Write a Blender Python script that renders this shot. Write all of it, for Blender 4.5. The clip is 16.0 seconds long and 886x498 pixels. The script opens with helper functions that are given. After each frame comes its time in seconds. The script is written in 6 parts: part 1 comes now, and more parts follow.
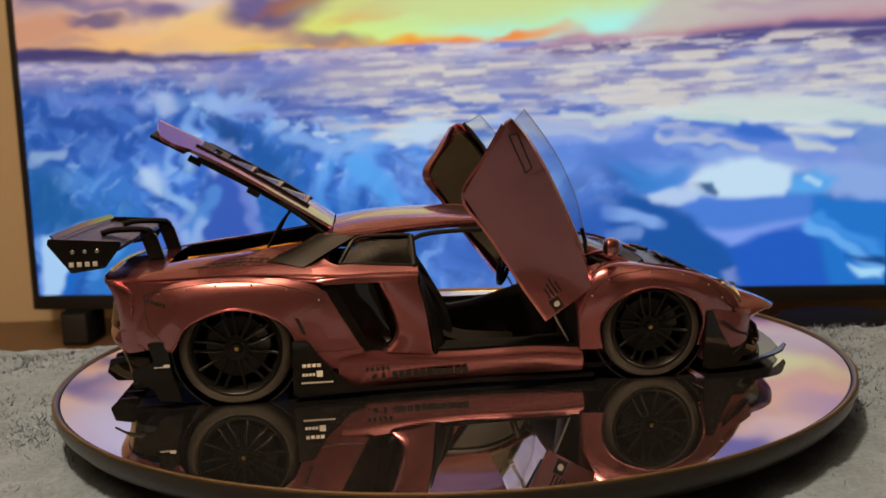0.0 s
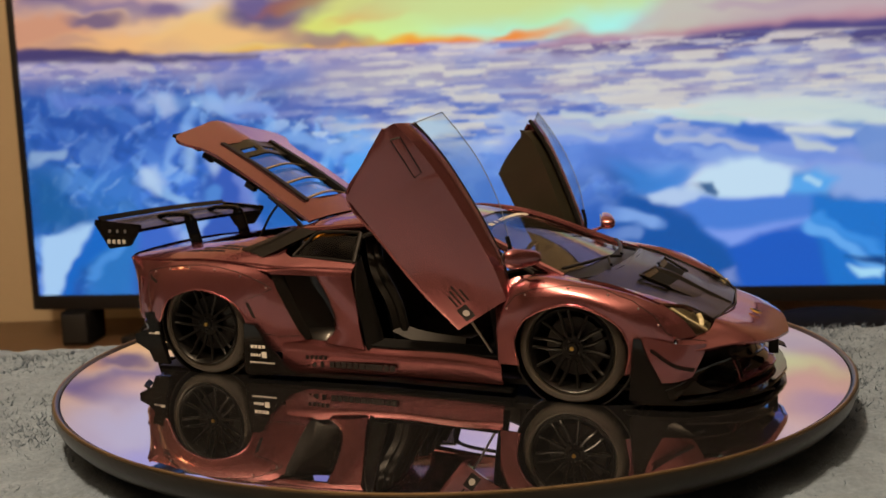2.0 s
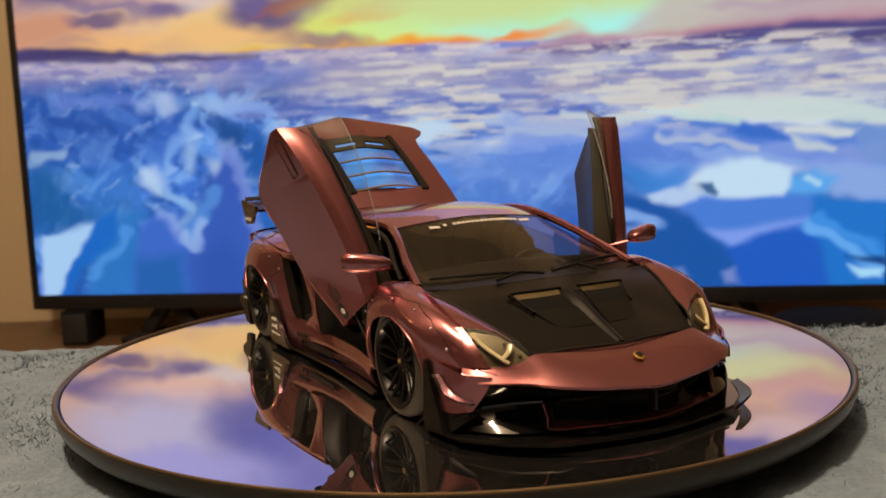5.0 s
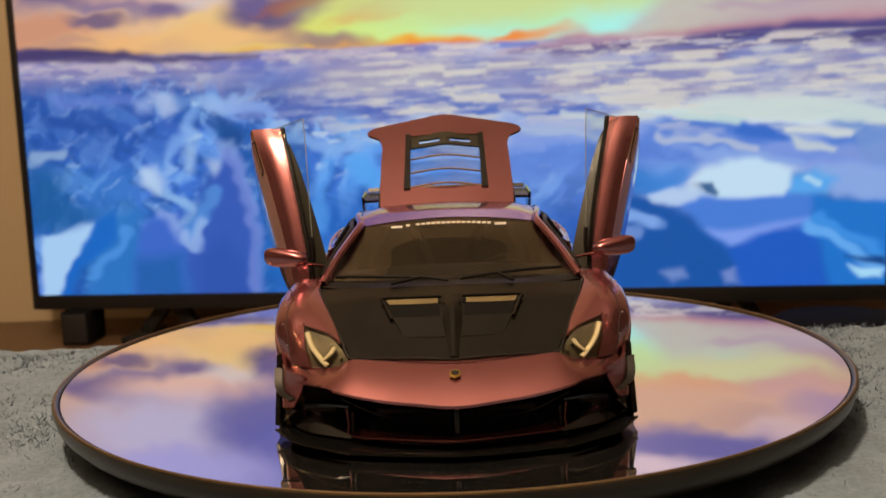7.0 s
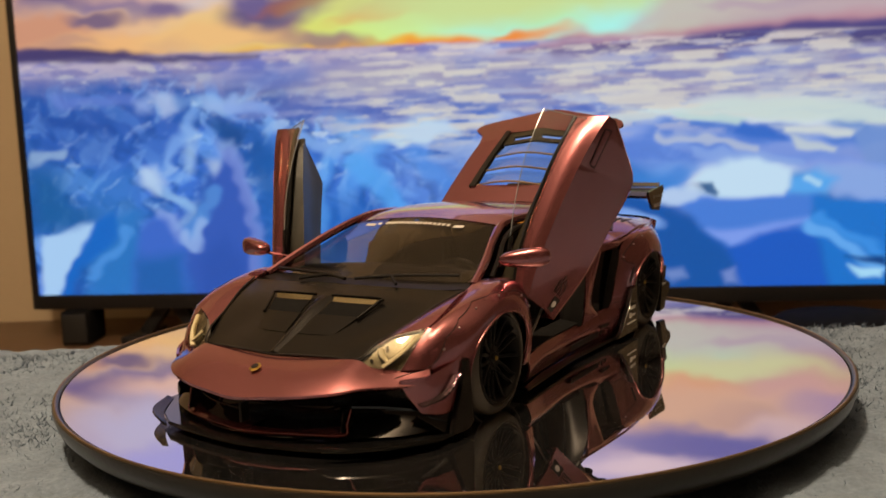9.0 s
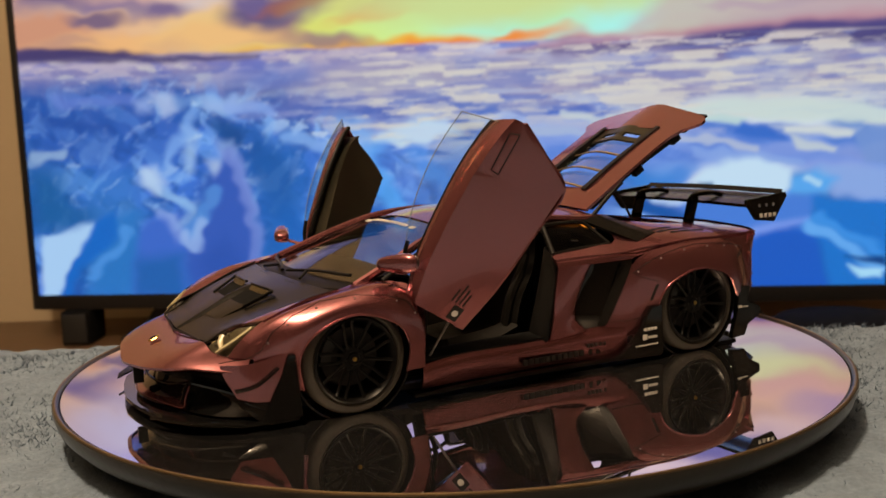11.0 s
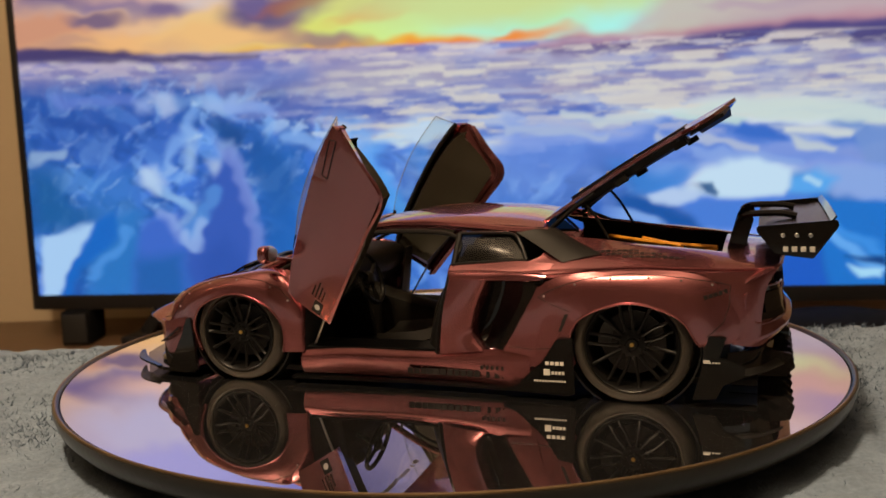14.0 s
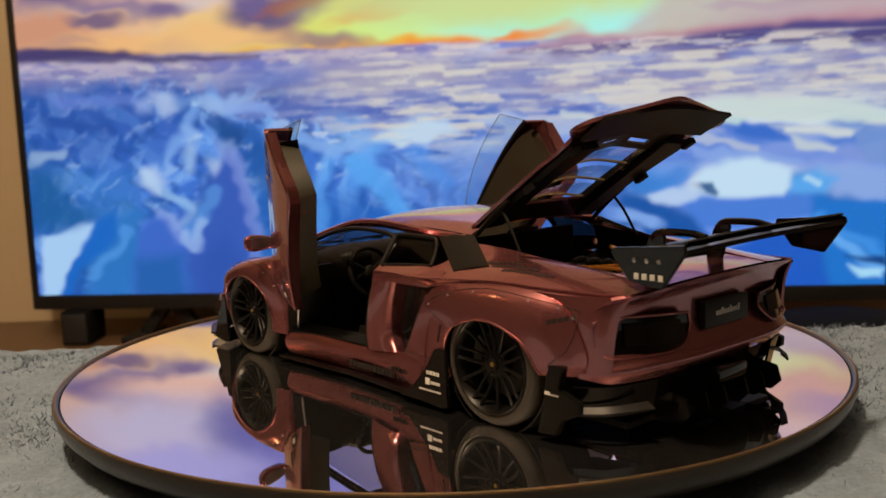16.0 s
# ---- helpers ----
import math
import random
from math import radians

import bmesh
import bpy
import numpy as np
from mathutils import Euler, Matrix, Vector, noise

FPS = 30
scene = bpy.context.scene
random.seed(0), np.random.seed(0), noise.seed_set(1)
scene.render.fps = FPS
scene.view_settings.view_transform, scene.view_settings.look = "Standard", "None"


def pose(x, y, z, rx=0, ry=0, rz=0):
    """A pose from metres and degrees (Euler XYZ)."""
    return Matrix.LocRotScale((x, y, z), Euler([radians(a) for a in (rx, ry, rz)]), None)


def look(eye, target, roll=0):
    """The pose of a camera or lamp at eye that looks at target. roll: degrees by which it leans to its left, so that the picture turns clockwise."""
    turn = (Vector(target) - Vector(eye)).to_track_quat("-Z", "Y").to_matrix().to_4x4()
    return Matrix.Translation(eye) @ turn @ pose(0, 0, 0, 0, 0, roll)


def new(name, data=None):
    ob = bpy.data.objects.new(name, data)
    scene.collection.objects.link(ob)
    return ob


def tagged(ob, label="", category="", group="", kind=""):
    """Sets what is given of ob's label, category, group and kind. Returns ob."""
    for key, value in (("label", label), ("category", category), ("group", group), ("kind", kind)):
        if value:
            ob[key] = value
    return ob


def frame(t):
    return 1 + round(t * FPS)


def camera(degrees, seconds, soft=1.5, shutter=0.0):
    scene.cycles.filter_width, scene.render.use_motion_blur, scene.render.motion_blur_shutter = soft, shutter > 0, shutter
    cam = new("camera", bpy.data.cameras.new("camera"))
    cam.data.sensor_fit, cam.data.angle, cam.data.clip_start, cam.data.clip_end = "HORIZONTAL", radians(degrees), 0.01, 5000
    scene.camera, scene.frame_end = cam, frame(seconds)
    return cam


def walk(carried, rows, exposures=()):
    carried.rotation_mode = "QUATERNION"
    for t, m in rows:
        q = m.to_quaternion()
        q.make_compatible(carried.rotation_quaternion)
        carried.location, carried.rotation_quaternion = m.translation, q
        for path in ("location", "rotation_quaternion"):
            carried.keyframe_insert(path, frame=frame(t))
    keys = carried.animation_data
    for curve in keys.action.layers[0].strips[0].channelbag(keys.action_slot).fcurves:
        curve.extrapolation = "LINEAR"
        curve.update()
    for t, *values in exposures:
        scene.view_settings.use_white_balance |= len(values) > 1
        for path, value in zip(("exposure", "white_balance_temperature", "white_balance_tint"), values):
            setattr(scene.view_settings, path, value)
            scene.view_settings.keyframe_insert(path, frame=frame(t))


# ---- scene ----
from mathutils.bvhtree import BVHTree

EYE = Vector((0.0, -0.388, 0.094))
AIM = Vector((-0.0065, 0.9919, -0.1270))
cam = camera(50.39, 16.0, soft=1.6)
cam.data.dof.use_dof = True
cam.data.dof.focus_distance, cam.data.dof.aperture_fstop = 0.335, 24.0
walk(cam, [(0, look(EYE, EYE + AIM, -2.13)), (16, look(EYE, EYE + AIM, -2.13))])

# the turntable's angle every half second
TURN = [6.06, -1.42, -8.89, -16.25, -23.3, -30.05, -36.64, -43.11, -49.45, -55.79, -62.24,
        -68.83, -75.6, -82.59, -89.8, -97.12, -104.56, -112.24, -120.08, -127.95, -135.81,
        -143.65, -151.48, -159.3, -167.11, -175.03, -183.02, -190.94, -198.67, -206.22,
        -213.67, -221.1, -228.51]

# ---- world and lamps ----
world = bpy.data.worlds.new("room_dusk")
scene.world = world
world.use_nodes = True
world.node_tree.nodes["Background"].inputs[0].default_value = (0.9, 0.75, 0.6, 1)
world.node_tree.nodes["Background"].inputs[1].default_value = 0.02


def lamp(name, kind, energy, colour, place, target, size=0.2):
    data = bpy.data.lights.new(name, kind)
    data.energy, data.color = energy, colour
    if kind == "AREA":
        data.shape, data.size = "DISK", size
    else:
        data.shadow_soft_size = size
    ob = new(name, data)
    ob.matrix_world = look(place, target)
    return ob


lamp("ceiling_lamp", "POINT", 80.0, (1.0, 0.72, 0.46), (-0.25, -0.38, 1.25), (0, -0.1, 0), 0.055)
# added fill light without a fixture, warms the wall behind the television
lamp("wall_fill", "AREA", 2.6, (1.0, 0.58, 0.22), (-1.5, 0.2, 1.1), (-1.2, 1.5, 0.2), 0.2)

# ---- materials ----


def srgb(h):
    c = [int(h[i:i + 2], 16) / 255 for i in (0, 2, 4)]
    return [v / 12.92 if v < 0.04045 else ((v + 0.055) / 1.055) ** 2.4 for v in c]


def material(name, colour, rough=0.5, metal=0.0, coat=0.0, vary=0.15, scale=60.0, bump=0.0, bump_scale=400.0,
             second=None, coat_rough=0.05, rough_vary=0.1, spec=0.5):
    """A surface with colour variation at two scales, uneven gloss and fine relief."""
    m = bpy.data.materials.new(name)
    m.use_nodes = True
    nt = m.node_tree
    bsdf = nt.nodes["Principled BSDF"]
    tc = nt.nodes.new("ShaderNodeTexCoord")
    n1 = nt.nodes.new("ShaderNodeTexNoise")
    n1.inputs["Scale"].default_value, n1.inputs["Detail"].default_value = scale, 6
    n2 = nt.nodes.new("ShaderNodeTexNoise")
    n2.inputs["Scale"].default_value, n2.inputs["Detail"].default_value = scale * 9, 3
    add = nt.nodes.new("ShaderNodeMath")
    add.operation = "ADD"
    half = nt.nodes.new("ShaderNodeMath")
    half.operation = "MULTIPLY"
    half.inputs[1].default_value = 0.5
    ramp = nt.nodes.new("ShaderNodeMix")
    ramp.data_type = "RGBA"
    low = [c * (1 - vary) for c in colour]
    high = list(second) if second else [min(1, c * (1 + vary)) for c in colour]
    ramp.inputs[6].default_value, ramp.inputs[7].default_value = (*low, 1), (*high, 1)
    link = nt.links.new
    link(tc.outputs["Object"], n1.inputs["Vector"])
    link(tc.outputs["Object"], n2.inputs["Vector"])
    link(n1.outputs["Fac"], add.inputs[0])
    link(n2.outputs["Fac"], add.inputs[1])
    link(add.outputs[0], half.inputs[0])
    link(half.outputs[0], ramp.inputs[0])
    link(ramp.outputs[2], bsdf.inputs["Base Color"])
    rr = nt.nodes.new("ShaderNodeMapRange")
    rr.inputs["To Min"].default_value, rr.inputs["To Max"].default_value = max(0.0, rough * (1 - rough_vary)), min(1, rough * (1 + rough_vary))
    link(n1.outputs["Fac"], rr.inputs["Value"])
    link(rr.outputs[0], bsdf.inputs["Roughness"])
    bsdf.inputs["Metallic"].default_value = metal
    bsdf.inputs["Specular IOR Level"].default_value = spec
    bsdf.inputs["Coat Weight"].default_value, bsdf.inputs["Coat Roughness"].default_value = coat, coat_rough
    if bump:
        n3 = nt.nodes.new("ShaderNodeTexNoise")
        n3.inputs["Scale"].default_value, n3.inputs["Detail"].default_value = bump_scale, 4
        b = nt.nodes.new("ShaderNodeBump")
        b.inputs["Strength"].default_value, b.inputs["Distance"].default_value = bump, 0.001
        link(tc.outputs["Object"], n3.inputs["Vector"])
        link(n3.outputs["Fac"], b.inputs["Height"])
        link(b.outputs[0], bsdf.inputs["Normal"])
    return m


def clear(name, tint, rough=0.0, ior=1.45):
    m = bpy.data.materials.new(name)
    m.use_nodes = True
    nt = m.node_tree
    nt.nodes.clear()
    out = nt.nodes.new("ShaderNodeOutputMaterial")
    mix = nt.nodes.new("ShaderNodeMixShader")
    lw = nt.nodes.new("ShaderNodeLayerWeight")
    lw.inputs[0].default_value = 0.5
    power = nt.nodes.new("ShaderNodeMath")
    power.operation, power.inputs[1].default_value = "POWER", 4.0
    fres = nt.nodes.new("ShaderNodeMath")
    fres.operation, fres.inputs[1].default_value, fres.inputs[2].default_value = "MULTIPLY_ADD", 0.7, ((ior - 1) / (ior + 1)) ** 2
    nt.links.new(lw.outputs["Facing"], power.inputs[0])
    nt.links.new(power.outputs[0], fres.inputs[0])
    tr = nt.nodes.new("ShaderNodeBsdfTransparent")
    tr.inputs[0].default_value = (*tint, 1)
    gl = nt.nodes.new("ShaderNodeBsdfGlossy")
    gl.inputs["Roughness"].default_value = rough
    nt.links.new(fres.outputs[0], mix.inputs[0])
    nt.links.new(tr.outputs[0], mix.inputs[1])
    nt.links.new(gl.outputs[0], mix.inputs[2])
    nt.links.new(mix.outputs[0], out.inputs[0])
    return m


PLASTER = material("warm_plaster", (0.52, 0.42, 0.28), 0.85, vary=0.06, scale=6, bump=0.15, bump_scale=90)
CEILING = material("white_ceiling", (0.7, 0.66, 0.6), 0.9, vary=0.04, scale=5)
FLOORWOOD = material("floor_wood", (0.16, 0.10, 0.06), 0.5, vary=0.3, scale=8)
CABWOOD = material("brown_cabinet_wood", (0.13, 0.075, 0.04), 0.45, vary=0.3, scale=14, bump=0.1)
CLOTHSHADE = material("black_cloth_and_shade", (0.006, 0.006, 0.006), 0.95, vary=0.3, bump=0.2, spec=0.1)
TVBLACK = material("black_tv_plastic", (0.012, 0.012, 0.013), 0.4, vary=0.2)
RUGMAT = material("blue_grey_rug", (0.045, 0.066, 0.10), 0.95, vary=0.35, scale=55, second=(0.24, 0.32, 0.42), bump=0.6, bump_scale=900)
DARKWALL = material("dark_brown_wall", (0.10, 0.075, 0.055), 0.8, vary=0.2, scale=3, bump=0.1)
RIMTRIM = material("lighter_bronze", (0.20, 0.14, 0.075), 0.35, 0.8, vary=0.4, scale=120)
RIM = material("bronze_rim", (0.035, 0.026, 0.016), 0.3, 0.5, vary=0.15, scale=40, bump=0.08)
BASEMAT = material("black_base_plastic", (0.015, 0.015, 0.015), 0.5)
MIRROR = material("dark_mirror", (0.82, 0.82, 0.84), 0.012, 0.993, vary=0.01, scale=30, rough_vary=0.3)

# ---- building helpers ----


def finish(bm, name, mat, sharp=35.0):
    me = bpy.data.meshes.new(name)
    bm.normal_update()
    bm.to_mesh(me)
    bm.free()
    for p in me.polygons:
        p.use_smooth = True
    me.set_sharp_from_angle(angle=radians(sharp))
    if mat:
        me.materials.append(mat)
    return me


def part(name, bm, mat, parent=None, label="", sharp=35.0):
    ob = new(name, finish(bm, name, mat, sharp))
    if parent:
        ob.parent = parent
    return tagged(ob, label) if label else ob


def thing(name, label, category, group="", kind=""):
    return tagged(new(name), label, category, group, kind)


def box(bm, x0, x1, y0, y1, z0, z1, bevel=0.0, m=None):
    """A box with rounded edges, added to bm."""
    t = bmesh.new()
    bmesh.ops.create_cube(t, size=1)
    for v in t.verts:
        v.co = ((x0 + x1) / 2 + v.co.x * (x1 - x0), (y0 + y1) / 2 + v.co.y * (y1 - y0), (z0 + z1) / 2 + v.co.z * (z1 - z0))
    if bevel:
        bmesh.ops.bevel(t, geom=t.edges[:], offset=bevel, segments=2, profile=0.6, affect="EDGES")
    join(bm, t, m)
    return bm


def join(bm, t, m=None):
    if m:
        t.transform(m)
    me = bpy.data.meshes.new("tmp")
    t.to_mesh(me)
    t.free()
    bm.from_mesh(me)
    bpy.data.meshes.remove(me)
    return bm


def lathe(bm, outline, steps=64, m=None, closed=False):
    """Turns an outline of (radius, height) about the z axis."""
    t = bmesh.new()
    rings = []
    for r, z in outline:
        if r < 1e-7:
            rings.append([t.verts.new((0, 0, z))])
        else:
            rings.append([t.verts.new((r * math.cos(2 * math.pi * k / steps), r * math.sin(2 * math.pi * k / steps), z)) for k in range(steps)])
    pairs = list(zip(rings, rings[1:])) + ([(rings[-1], rings[0])] if closed else [])
    for a, b in pairs:
        for k in range(steps):
            n = (k + 1) % steps
            if len(a) == 1 and len(b) > 1:
                t.faces.new((a[0], b[n], b[k]))
            elif len(b) == 1 and len(a) > 1:
                t.faces.new((a[k], a[n], b[0]))
            elif len(a) > 1:
                t.faces.new((a[k], a[n], b[n], b[k]))
    bmesh.ops.recalc_face_normals(t, faces=t.faces[:])
    return join(bm, t, m)


def wall(name, x0, x1, y0, y1, z0, z1, mat, label):
    ob = part(name, box(bmesh.new(), x0, x1, y0, y1, z0, z1), mat)
    return tagged(ob, label, "wall", kind="structure")


# ---- the room ----
wall("wall_north", -2.0, 2.0, 1.52, 1.62, -0.95, 1.65, PLASTER, "warm beige plaster wall behind the television")
# unseen walls, coloured dark so that the car's sides reflect less light
wall("wall_west", -2.1, -2.0, -2.3, 1.62, -0.95, 1.65, DARKWALL, "unseen dark side wall, added to darken the car's reflections")
wall("wall_east", 2.0, 2.1, -2.3, 1.62, -0.95, 1.65, DARKWALL, "unseen dark side wall, added to darken the car's reflections")
wall("wall_south", -2.0, 2.0, -2.4, -2.3, -0.95, 1.65, DARKWALL, "unseen dark wall behind the camera, added to darken reflections")
tagged(part("ceiling", box(bmesh.new(), -2.1, 2.1, -2.4, 1.62, 1.65, 1.75), CEILING), "plain white painted ceiling", "ceiling", kind="structure")
tagged(part("floor", box(bmesh.new(), -2.1, 2.1, -2.4, 1.62, -1.05, -0.95), FLOORWOOD), "dark brown wooden floor", "floor", kind="structure")

# television cabinet
cab = thing("tv_cabinet", "low brown wooden cabinet under the television", "cabinet")
part("top", box(bmesh.new(), -1.1, 1.1, 0.95, 1.5, -0.29, -0.265, 0.003), CABWOOD, cab)
part("body", box(bmesh.new(), -1.08, 1.08, 0.98, 1.49, -0.945, -0.29, 0.003), CABWOOD, cab)

# ---- the television ----
TV = Matrix.Translation((-0.739, 1.28, -0.177)) @ Matrix.Rotation(-math.atan2(0.19, 1.429), 4, "Z")
TVW, TVH = 1.4416, 0.811
tv = thing("television", "large flat television with thin black frame showing icy sunset", "television")
tv.matrix_world = TV


def field(u, v, size, seed):
    """Smooth value noise over picture units."""
    r = np.random.default_rng(seed)
    g = r.random((128, 128))
    x, y = u / size[0] + 40, v / size[1] + 40
    i, j = np.floor(x).astype(int), np.floor(y).astype(int)
    fx, fy = x - i, y - j
    fx, fy = fx * fx * (3 - 2 * fx), fy * fy * (3 - 2 * fy)
    at = lambda a, b: g[a % 128, b % 128]
    return (at(i, j) * (1 - fx) + at(i + 1, j) * fx) * (1 - fy) + (at(i, j + 1) * (1 - fx) + at(i + 1, j + 1) * fx) * fy


def facets(u, v, size, turn, seed):
    """Soft-edged broken facets: a random value for each piece of a jittered mosaic."""
    c, s = math.cos(radians(turn)), math.sin(radians(turn))
    g = np.random.default_rng(seed).random((3, 64, 64))
    total = 0
    for du, dv in ((0, 0), (0.45, 0.1), (-0.4, 0.2), (0.1, -0.45), (-0.15, 0.4)):
        a, b = ((u + du) * c + (v + dv) * s) / size[0] + 30, ((v + dv) * c - (u + du) * s) / size[1] + 30
        i, j = np.floor(a).astype(int), np.floor(b).astype(int)
        best, val = np.full(u.shape, 9e9), np.zeros(u.shape)
        for di in (-1, 0, 1):
            for dj in (-1, 0, 1):
                p, q = (i + di) % 64, (j + dj) % 64
                d = (i + di + g[0, p, q] - a) ** 2 + (j + dj + g[1, p, q] - b) ** 2
                near = d < best
                best, val = np.where(near, d, best), np.where(near, g[2, p, q], val)
        total = total + val
    return total / 5


def screen_picture(u, v):
    """The picture on the screen: sunset sky, dark shore, drift ice and clear blue ice blocks; u 0 to 160, v 0 to 90."""
    col = np.zeros(u.shape + (3,))
    w1 = (field(u, v, (9, 5), 1) - 0.5) * 3 + (field(u, v, (3, 2), 2) - 0.5) * 1.6
    uu, vv = u + w1, v + (field(u, v, (7, 5), 3) - 0.5) * 2.4 + (field(u, v, (2.4, 1.8), 4) - 0.5) * 1.2

    def lay(mask, hexa):
        mask = np.clip(mask, 0, 1)[..., None]
        col[:] = col * (1 - mask) + np.array(srgb(hexa)) * mask

    def step(x, a, b):
        s = np.clip((x - a) / (b - a), 0, 1)
        return s * s * (3 - 2 * s)

    def blob(cu, cv, ru, rv, hexa, turn=0.0, soft=0.5, strength=1.0, warp=1.0):
        a, b = u + (uu - u) * warp - cu, v + (vv - v) * warp - cv
        c, s = math.cos(radians(turn)), math.sin(radians(turn))
        d = np.sqrt(((a * c + b * s) / ru) ** 2 + ((b * c - a * s) / rv) ** 2)
        lay((1 - step(d, 1 - soft, 1 + soft)) * strength, hexa)

    def shape(pts, hexa, soft=1.2, strength=1.0):
        """A soft-edged polygon of ice, cloud or land."""
        a, b = u + (uu - u) * 0.5, v + (vv - v) * 0.5
        inside, near = np.zeros(u.shape, bool), np.full(u.shape, 9e9)
        for (x0, y0), (x1, y1) in zip(pts, pts[1:] + pts[:1]):
            k = np.clip(((a - x0) * (x1 - x0) + (b - y0) * (y1 - y0)) / ((x1 - x0) ** 2 + (y1 - y0) ** 2 + 1e-9), 0, 1)
            near = np.minimum(near, np.hypot(a - x0 - k * (x1 - x0), b - y0 - k * (y1 - y0)))
            inside ^= ((y0 > b) != (y1 > b)) & (a < (x1 - x0) * (b - y0) / (y1 - y0 + 1e-9) + x0)
        lay(step(np.where(inside, near, -near), -soft, soft) * strength, hexa)

    def streak(pts, wide, hexa, soft=1.0, strength=1.0):
        """A soft line, as light along an edge of the ice."""
        near = np.full(u.shape, 9e9)
        for (x0, y0), (x1, y1) in zip(pts, pts[1:]):
            k = np.clip(((uu - x0) * (x1 - x0) + (vv - y0) * (y1 - y0)) / ((x1 - x0) ** 2 + (y1 - y0) ** 2 + 1e-9), 0, 1)
            near = np.minimum(near, np.hypot(uu - x0 - k * (x1 - x0), vv - y0 - k * (y1 - y0)))
        lay((1 - step(near, wide - soft * 0.5, wide + soft)) * strength, hexa)

    lay(np.ones(u.shape), "c9a08c")
    lay(step(v, 62, 78), "8f8cc8")
    blob(14.6, 54.7, 27.8, 6.4, "e3b290", 1, 0.5, 1.0, 1.0)
    blob(3.8, 51.0, 15.0, 4.3, "cf9478", 1, 0.6, 1.0, 1.0)
    blob(34.8, 53.6, 17.1, 5.4, "e9bd92", 1, 0.5, 1.0, 1.0)
    blob(25.4, 48.4, 19.3, 1.9, "efb87e", 1, 0.5, 1.0, 1.0)
    blob(43.3, 49.0, 12.8, 4.3, "ecc98a", 1, 0.6, 1.0, 1.0)
    blob(34.9, 55.5, 11.8, 2.1, "d9c8c4", 1, 0.6, 1.0, 1.0)
    blob(11.2, 55.9, 9.6, 2.1, "b9a2a2", 1, 0.7, 0.7, 1.0)
    blob(16.7, 52.5, 5.9, 1.4, "7a6480", 1, 0.5, 1.0, 1.0)
    blob(20.3, 55.6, 7.5, 1.5, "8d7898", 1, 0.5, 1.0, 1.0)
    blob(34.3, 47.9, 6.4, 1.3, "b98c86", 1, 0.6, 0.8, 1.0)
    blob(10.5, 48.5, 6.4, 1.1, "b98c80", 1, 0.6, 0.7, 1.0)
    blob(86.9, 49.9, 35.3, 8.0, "e6c850", 3, 0.6, 1.0, 1.0)
    blob(80.7, 49.2, 27.8, 5.4, "d9ea78", 1, 0.6, 1.0, 1.0)
    blob(95.0, 49.9, 23.5, 5.9, "c6f2a4", 4, 0.6, 1.0, 1.0)
    blob(101.0, 48.6, 17.1, 4.8, "a6f6ea", 5, 0.6, 1.0, 1.0)
    blob(116.9, 50.7, 22.5, 2.8, "b8eab0", 6, 0.6, 1.0, 1.0)
    blob(69.0, 45.2, 21.4, 1.7, "f0b03e", 1, 0.6, 1.0, 1.0)
    blob(86.7, 45.1, 19.3, 1.1, "ee8c3c", 4, 0.6, 1.0, 1.0)
    blob(73.5, 52.1, 9.6, 1.5, "e8823c", 11, 0.6, 0.8, 1.0)
    blob(80.8, 54.2, 12.8, 1.3, "d8603a", 6, 0.6, 0.7, 1.0)
    blob(53.3, 52.6, 10.2, 3.4, "7d5f7c", 19, 0.5, 1.0, 1.0)
    blob(47.8, 51.4, 6.4, 3.7, "5d5480", 11, 0.5, 1.0, 1.0)
    blob(47.0, 55.0, 4.3, 2.6, "6a5c8e", 1, 0.5, 1.0, 1.0)
    blob(59.5, 47.2, 9.6, 1.3, "9a7a7e", -3, 0.6, 0.9, 1.0)
    blob(49.8, 48.7, 6.4, 1.3, "86697a", 1, 0.5, 1.0, 1.0)
    blob(57.7, 54.4, 8.6, 1.3, "a05a48", 9, 0.6, 0.8, 1.0)
    blob(129.4, 46.7, 27.8, 2.1, "c88c98", 6, 0.6, 1.0, 1.0)
    blob(151.0, 48.2, 20.3, 4.3, "a488a0", 5, 0.6, 1.0, 1.0)
    blob(148.3, 44.0, 23.5, 2.4, "4a4478", 4, 0.4, 1, 0.3)
    blob(129.4, 43.8, 27.8, 1.7, "5c4880", 4, 0.5, 1, 0.3)
    blob(109.9, 43.3, 27.8, 1.0, "7c5478", 3, 0.6, 0.9, 0.3)
    blob(92.8, 43.1, 12.8, 0.7, "b07878", 1, 0.6, 0.8, 0.3)
    blob(9.2, 46.3, 16.1, 1.4, "3c3460", -2, 0.5, 1, 0.4)
    blob(30.8, 44.8, 21.4, 0.7, "50406c", -1, 0.6, 0.9, 0.4)
    blob(45.1, 44.0, 8.6, 0.6, "5c4c80", 1, 0.6, 0.8, 0.4)
    ice = 1 - step(v - (46.0 - u * 0.010) + w1 * 0.15, -0.4, 0.5)
    far = facets(u, v, (6.0, 0.8), 1, 41)
    lay(ice, "8a84b8")
    lay(ice * step(far, 0.35, 0.75) * 0.75, "c4b6c8")
    lay(ice * step(facets(u, v, (3.0, 0.6), 0, 42), 0.6, 0.95) * 0.6, "d2cccc")
    lay(ice * (1 - step(facets(u, v, (5.0, 0.7), 2, 43), 0.1, 0.35)) * 0.55, "5868c4")
    left = (1 - step(u + w1 * 2, 34, 74)) * ice * (1 - step(v + w1 * 0.6, 38, 43))
    lay(left * 0.9, "3a66c6")
